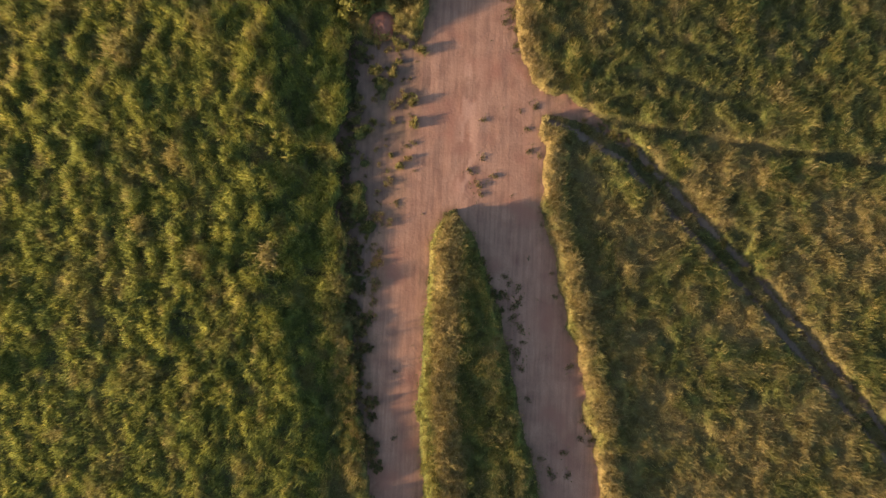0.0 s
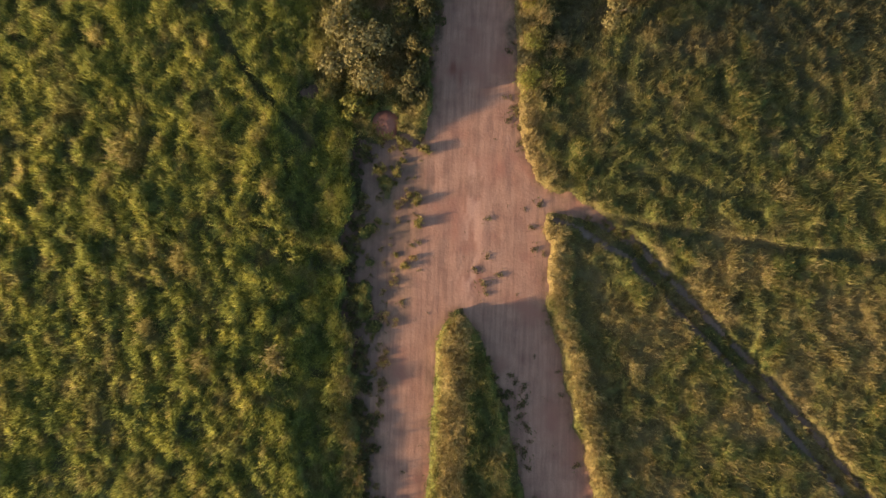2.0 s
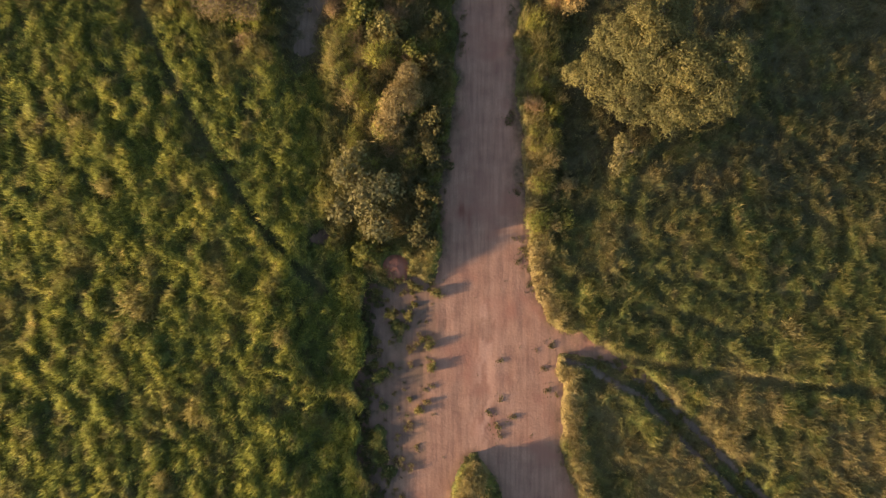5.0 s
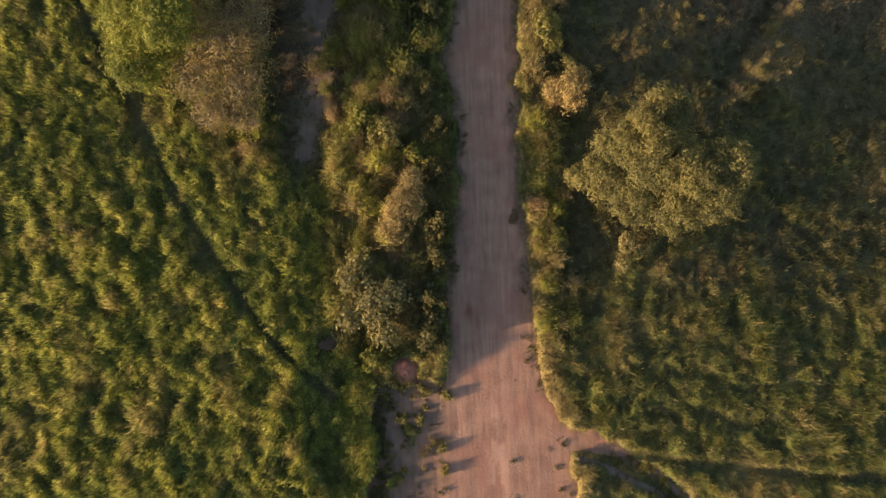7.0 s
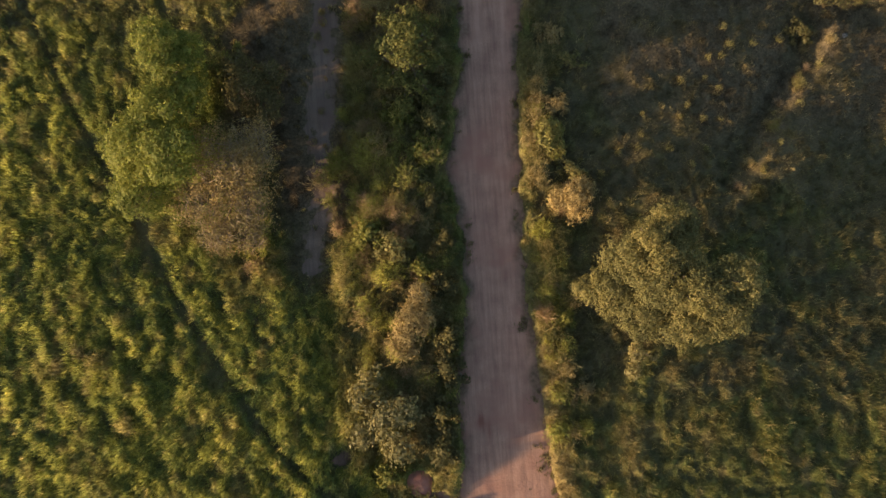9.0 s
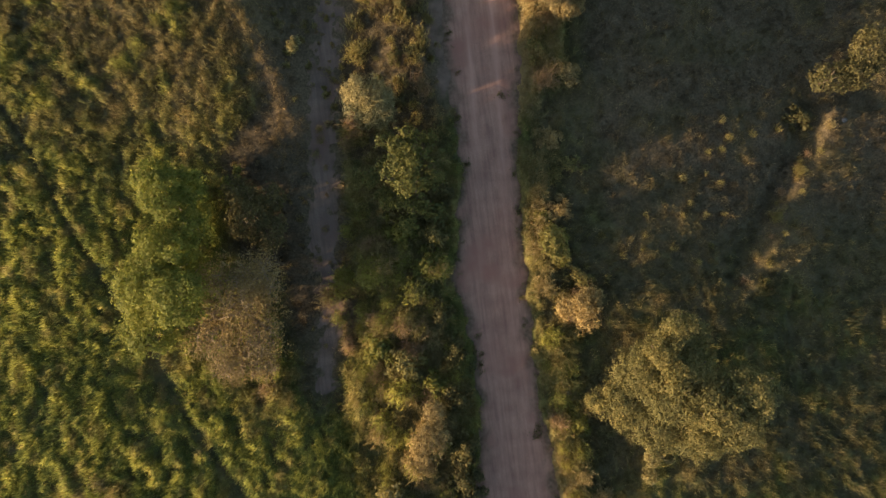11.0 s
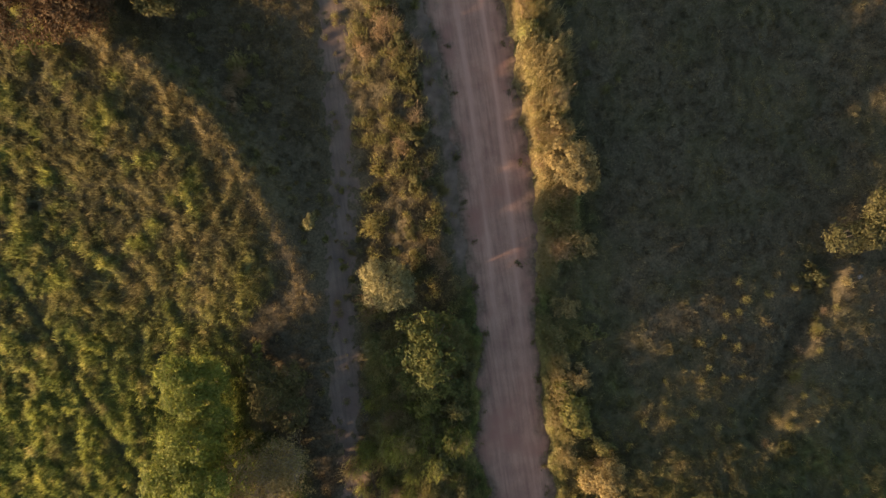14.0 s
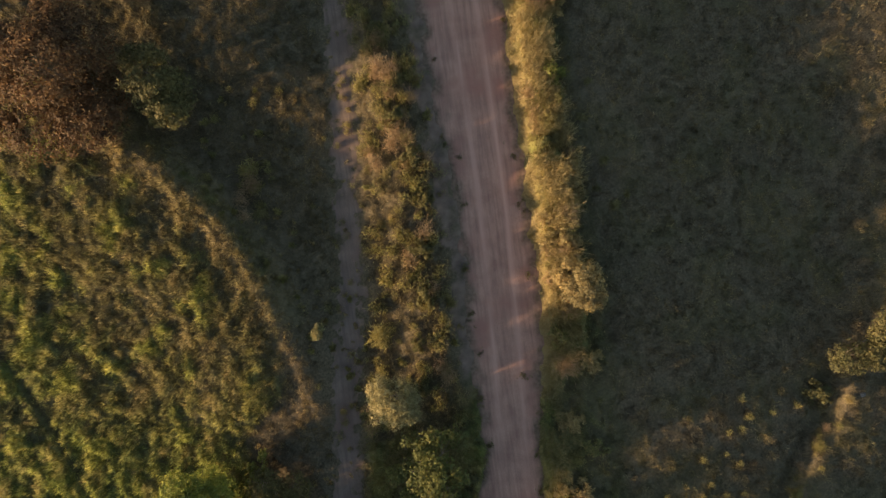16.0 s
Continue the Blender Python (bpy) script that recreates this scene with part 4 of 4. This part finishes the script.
TUFTS = {
    "green": ("weed_tuft", "yellow-green weed tuft on bare soil", tuft_mesh("weed_tuft", 170, 0.55, 0.026, (0.05, 1.0), 1, M_GRASS_OLIVE, 0.2, 0.2, 4), "weed", "weeds on the bare verge"),
    "brown": ("dry_tuft", "small brown dry weed tuft on bare soil", tuft_mesh("dry_tuft", 72, 0.42, 0.024, (0.1, 1.0), 2, M_LEAF_STRAW, 0.3, 0.2, 3), "weed", "weeds on the bare verge"),
    "creep": ("creeping_weed", "small dark creeping weed on the dirt road", tuft_mesh("creeping_weed", 64, 0.17, 0.02, (0.4, 1.4), 3, M_LEAF_DARK, 0.3, 0.3, 6), "weed", "weeds on the dirt road"),
    "straw": ("straw_clump", "clump of orange dry grass in the meadow", tuft_mesh("straw_clump", 520, 0.62, 0.013, (0.05, 1.1), 4, M_GRASS, 0.6, 0.36, 8), "grass clump", "dry grass clumps"),
    "weedy": ("dry_weed", "upright dry weed with straw-coloured blades", tuft_mesh("dry_weed", 150, 0.8, 0.012, (0.02, 0.5), 6, M_GRASS_OLIVE, 0.3, 0.3, 7), "weed", "dry weeds by the footpath"),
    "plume": ("tall_grass", "tall straw-coloured grass clump with bent blades", tuft_mesh("tall_grass", 340, 1.0, 0.012, (0.02, 0.7), 7, M_GRASS_TAN, 0.75, 0.3, 7), "grass clump", "tall grass clumps"),
    "lime": ("green_grass", "tall yellow-green grass clump with bent blades", tuft_mesh("green_grass", 320, 0.95, 0.013, (0.02, 0.8), 8, M_GRASS, 0.12, 0.32, 7), "grass clump", "tall grass clumps"),
    "pink": ("pinkish_grass", "dry pinkish-brown grass clump with seed heads", tuft_mesh("pinkish_grass", 300, 0.85, 0.012, (0.02, 0.8), 9, M_GRASS_PINK, 0.85, 0.3, 6), "grass clump", "tall grass clumps"),
    "pale": ("pale_clump", "pale green feathery clump in the meadow", tuft_mesh("pale_clump", 360, 0.6, 0.02, (0.05, 1.2), 5, M_LEAF_SILVER, 0.2, 0.3, 6), "grass clump", "pale clumps"),
}


def put_tuft(key, x, y, s, turn):
    name, label, me, cat, grp = TUFTS[key]
    ob = tagged(new(name, me), label, cat, grp)
    ob.matrix_basis = pose(x, y, level(x, y, BODY) - 0.02, 0, 0, turn) @ Matrix.Scale(s, 4)


for i in range(290):
    y = rng.uniform(-12, 12.5)
    lx = float(road_edges(np.array([y]))[0][0])
    w = np.interp(y, (-12, -4, 2, 12), (0.9, 1.3, 2.9, 3.6))
    put_tuft("green" if rng.uniform() < (0.08 + 0.025 * y) else ("creep" if rng.uniform() < 0.4 else "brown"), lx - rng.uniform(-0.1, 1.0) * w, y, rng.uniform(0.3, 0.95) * (0.6 + 0.4 * rng.uniform()), rng.uniform(0, 360))
CREEP = ((3.0, 7.2, 1.0), (4.2, 7.9, .5), (5.2, 7.7, .7), (5.7, 6.7, 1.0), (5.9, 5.6, 1.1), (3.2, 5.2, 1.0), (2.9, 3.7, 1.3), (3.7, 4.1, 1.1), (4.7, 11.4, 1.0), (4.6, 13.0, 1.2), (4.0, 14.0, .8),
         (3.5, 11.7, .5), (4.9, 3.1, .6), (6.5, 1.6, .8), (4.5, -1.4, 1.0), (5.1, -3.1, 1.5), (5.4, -5.8, 1.5), (6.2, -8.2, 1.0), (8.3, -10.9, 1.1), (8.5, -12, 1.1), (7.4, -11.8, 1.2), (7.3, -2.4, .9),
         (8.2, -6.3, 1.1), (9.4, -9.6, 1.4), (9.1, -10.2, 1.0), (-1.1, -6.9, .7), (-1.0, -10.4, .9), (5.9, -.3, .7), (6.4, -2.6, .5), (7.1, -1.2, .8), (5.3, -2.2, 1.2), (5.7, -4.5, 1.2))
for i, (x, y, s) in enumerate(CREEP):
    put_tuft("creep", x, y, s * 1.05, i * 50)
    if s > 1.15:
        put_tuft("creep", x - 0.35, y + 0.5, s * 0.9, i * 80)
        put_tuft("creep", x + 0.15, y - 0.55, s * 0.8, i * 110)
for i in range(46):
    y = rng.uniform(-12, 14)
    lx, rx = (float(v[0]) for v in road_edges(np.array([y])))
    x = rng.uniform(lx + 0.4, rx - 0.3)
    if float(road_mask(np.array([x]), np.array([y]))[0]) > 0.9:
        put_tuft("creep", x, y, rng.uniform(0.25, 0.55), rng.uniform(0, 360))
for i in range(90):
    y = rng.uniform(2, 62)
    lx, rx = (float(v[0]) for v in road_edges(np.array([y])))
    x = rx - abs(rng.normal(0, 0.35)) if rng.uniform() < 0.6 else lx + abs(rng.normal(0, 0.3))
    put_tuft("creep", x, y, rng.uniform(0.5, 1.3), rng.uniform(0, 360))
for i in range(110):
    k = rng.integers(1, 6)
    (xa, ya), (xb, yb), f = BRANCH[k], BRANCH[k + 1], rng.uniform()
    put_tuft(("creep", "green", "creep", "brown")[i % 4], xa + (xb - xa) * f + rng.normal(0, 0.5), ya + (yb - ya) * f + rng.normal(0, 0.5), rng.uniform(0.25, 0.7), rng.uniform(0, 360))
for x, y, s in ((-10.9, 25.2, 1.0), (-10.2, 24.6, .8), (-3.0, 28.3, 1.0), (-4.0, 44.1, 1.1), (-10.4, 55.0, 1.0), (-10.2, 53.9, .7), (-17.5, 10.4, 1.3), (-17.0, 9.8, 1.0), (-12.2, -1.1, 1.0), (-12.0, -2.0, .8), (-5.0, 39.6, .9),
                (-5.1, 38.9, .8), (6.2, 27.7, 1.0), (6.0, 28.6, .8), (6.4, 35.5, .8), (-20.8, 20.6, 1.0), (-19.2, 17.0, .9), (19.4, 31.5, .6), (21.4, 34.0, .7), (-13.8, 4.2, .9), (-15.6, 0.6, .8), (-9.0, 8.6, .8)):
    put_tuft("straw", x, y, s, x * 31)
for x, y, s in ((19.2, 9.0, .9), (22.5, 0.1, .8), (-8.4, -0.9, 1.1), (20.9, 1.8, .6), (16.2, 12.8, .6), (21.0, -9.2, .8), (17.0, -8.0, .6), (-10.2, 52.3, .7), (12.6, 14.6, .6), (24.0, 5.8, .6), (-23.0, 20.6, .9), (-21.8, 21.2, .8), (10.8, 50.1, .5), (9.9, 51.2, .4), (10.5, 52.8, .5), (9.6, 55.5, .5), (10.2, 57.6, .4), (11.6, 50.6, .4)):
    put_tuft("pale", x, y, s, x * 53)

# tall grass between footpath and road
for i, (x, y) in enumerate(((-5.7, 30.6), (-3.9, 31.7), (-1.2, 31.3), (-3.9, 28.7), (-4.6, 27.0), (-2.2, 29.8), (-6.7, 30.0), (-3.3, 20.6), (-4.1, 31.4), (-0.9, 31.0), (-5.8, 31.0), (-4.9, 28.2), (-3.6, 24.4), (-4.8, 24.6), (-5.2, 22.4), (-3.0, 33.0))):
    for k in range(3):
        put_tuft(("lime", "lime", "plume")[k], x + rng.normal(0, 0.4), y + rng.normal(0, 0.5), rng.uniform(0.55, 0.95), rng.uniform(0, 360))
for x, y in ((-3.2, 27.2), (-3.4, 25.9), (-6.6, 27.4), (-11.3, 25.5), (-2.8, 26.7), (-3.5, 28.4), (-2.3, 23.7), (6.4, 28.3), (5.0, 21.9), (6.2, 27.5), (-4.7, 39.8), (-5.0, 39.2), (-10.6, 54.2), (-3.1, 54.6), (-10.9, 53.0)):
    for k in range(2):
        put_tuft("pink", x + rng.normal(0, 0.2), y + rng.normal(0, 0.35), rng.uniform(0.6, 0.9), rng.uniform(0, 360))
for i in range(70):
    y = rng.uniform(14, 35)
    put_tuft(("lime", "weedy", "lime", "lime", "pink")[i % 5], rng.uniform(-6.0, -0.6), y, rng.uniform(0.45, 0.8), rng.uniform(0, 360))
# tall grass along the right side of the road
for i in range(34):
    y = rng.uniform(14.5, 35)
    rx = float(road_edges(y)[1])
    put_tuft(("plume", "lime", "weedy", "lime")[i % 4], rx + 0.4 + abs(rng.normal(0, 1.1)), y, rng.uniform(0.45, 0.9), rng.uniform(0, 360))
for i in range(230):
    y = rng.uniform(41.0, 66)
    rx = float(road_edges(y)[1])
    out = 0.5 + 2.3 * float(fbm(np.array(y * 0.45), np.array(3.0), 91, 2))
    put_tuft(("plume", "plume", "weedy", "plume", "pink", "plume", "weedy")[i % 7], rx + 0.65 + rng.uniform() ** 0.8 * out, y, rng.uniform(0.5, 1.0), rng.uniform(0, 360))
for i in range(24):
    put_tuft(("weedy", "plume", "pink")[i % 3], 17.4 + 0.66 * (i % 23) * 0.4 + rng.normal(0, 0.4), 28.4 + (i % 23) * 0.4 + rng.normal(0, 0.4), rng.uniform(0.25, 0.5), rng.uniform(0, 360))

for i in range(190):
    y = rng.uniform(37.5, 66)
    lx = float(road_edges(np.array([y]))[0][0])
    x = rng.uniform(float(np.interp(y, (38, 47, 57, 63), (-5.2, -4.4, -3.5, -3.2))), lx - 0.6)
    put_tuft(("weedy", "weedy", "weedy", "pale", "green", "weedy", "brown")[i % 7], x, y, rng.uniform(0.4, 1.0) * (0.6 if i % 7 == 3 else 1.0), rng.uniform(0, 360))
for i in range(90):
    y = rng.uniform(39, 60)
    put_tuft(("weedy", "green", "brown")[i % 3], np.interp(y, (36, 41, 47.3, 51.2, 53.4, 57, 62), (-8.0, -8.3, -10.5, -12.4, -14.0, -14, -13)) + rng.uniform(0.6, 5.0), y, rng.uniform(0.3, 0.6), rng.uniform(0, 360))
for i in range(30):
    y = rng.uniform(24, 62)
    put_tuft("weedy" if rng.uniform() < 0.5 else "brown", rng.uniform(-12, -6) + 0.06 * (y - 40), y, rng.uniform(0.3, 0.55), rng.uniform(0, 360))

for i in range(60):
    y = rng.uniform(26, 64)
    k = min(range(len(FOOT) - 1), key=lambda j: abs(FOOT[j][1] - y) + (y < FOOT[j][1]) * 50)
    (xa, ya), (xb, yb) = FOOT[k], FOOT[k + 1]
    put_tuft("weedy" if i % 3 else "brown", xa + (xb - xa) * (y - ya) / (yb - ya) + rng.normal(0, 0.6), y, rng.uniform(0.25, 0.5), rng.uniform(0, 360))

for i in range(60):
    y = rng.uniform(41, 66)
    put_tuft(("weedy", "weedy", "pink")[i % 3], float(road_edges(y)[0]) - rng.uniform(1.3, 3.4), y, rng.uniform(0.6, 0.95), rng.uniform(0, 360))

# sparse dry weeds in the shaded field
for x, y in ((14.5, 34.3), (16.5, 35.6), (10.8, 30.5), (8.8, 32.1), (15.4, 33.2), (13.2, 33.0), (17.6, 36.4), (19.0, 36.9), (12.0, 31.6), (9.6, 30.0), (14.0, 30.8), (16.2, 31.8)):
    for k in range(2):
        put_tuft("weedy", x + rng.normal(0, 0.9), y + rng.normal(0, 0.9), rng.uniform(0.3, 0.55), rng.uniform(0, 360))

# ---------- mound, stones ----------
def mound(name, label, category, x, y, r, h, material, seed):
    n, k = 16, 6
    co, fa = [(0, 0, h)], []
    for j in range(1, k + 1):
        for i in range(n):
            a = 2 * math.pi * i / n
            rr = r * j / k * (1 + 0.22 * (noise.noise((math.cos(a) * 1.5, math.sin(a) * 1.5, seed)) + 0.3 * noise.noise((i * 0.9, j, seed))))
            co.append((rr * math.cos(a), rr * math.sin(a), h * (math.cos(math.pi / 2 * (j / k) ** 1.2)) * (1 + 0.2 * noise.noise((i * 0.7, j * 0.8, seed + 4))) - 0.05 * (j == k)))
    quads = [(1 + j * n + i, 1 + j * n + (i + 1) % n, 1 + (j - 1) * n + (i + 1) % n, 1 + (j - 1) * n + i) for j in range(1, k) for i in range(n)]
    tris = [(0, 1 + i, 1 + (i + 1) % n, 1 + (i + 1) % n) for i in range(n)]
    me = bpy.data.meshes.new(name)
    me.from_pydata(co, [], [q for q in quads] + [t[:3] for t in tris])
    me.materials.append(material)
    for p in me.polygons:
        p.use_smooth = True
    ob = tagged(new(name, me), label, category)
    ob.location = (x, y, level(x, y))
    return ob


mound("termite_mound", "low red earth mound among roadside weeds", "earth mound", -2.75, 12.45, 0.9, 0.3, M_MOUND, 3)
mound("stone", "pale grey stone lying in the ditch", "stone", 24.4, 36.8, 0.24, 0.2, M_STONE, 9)
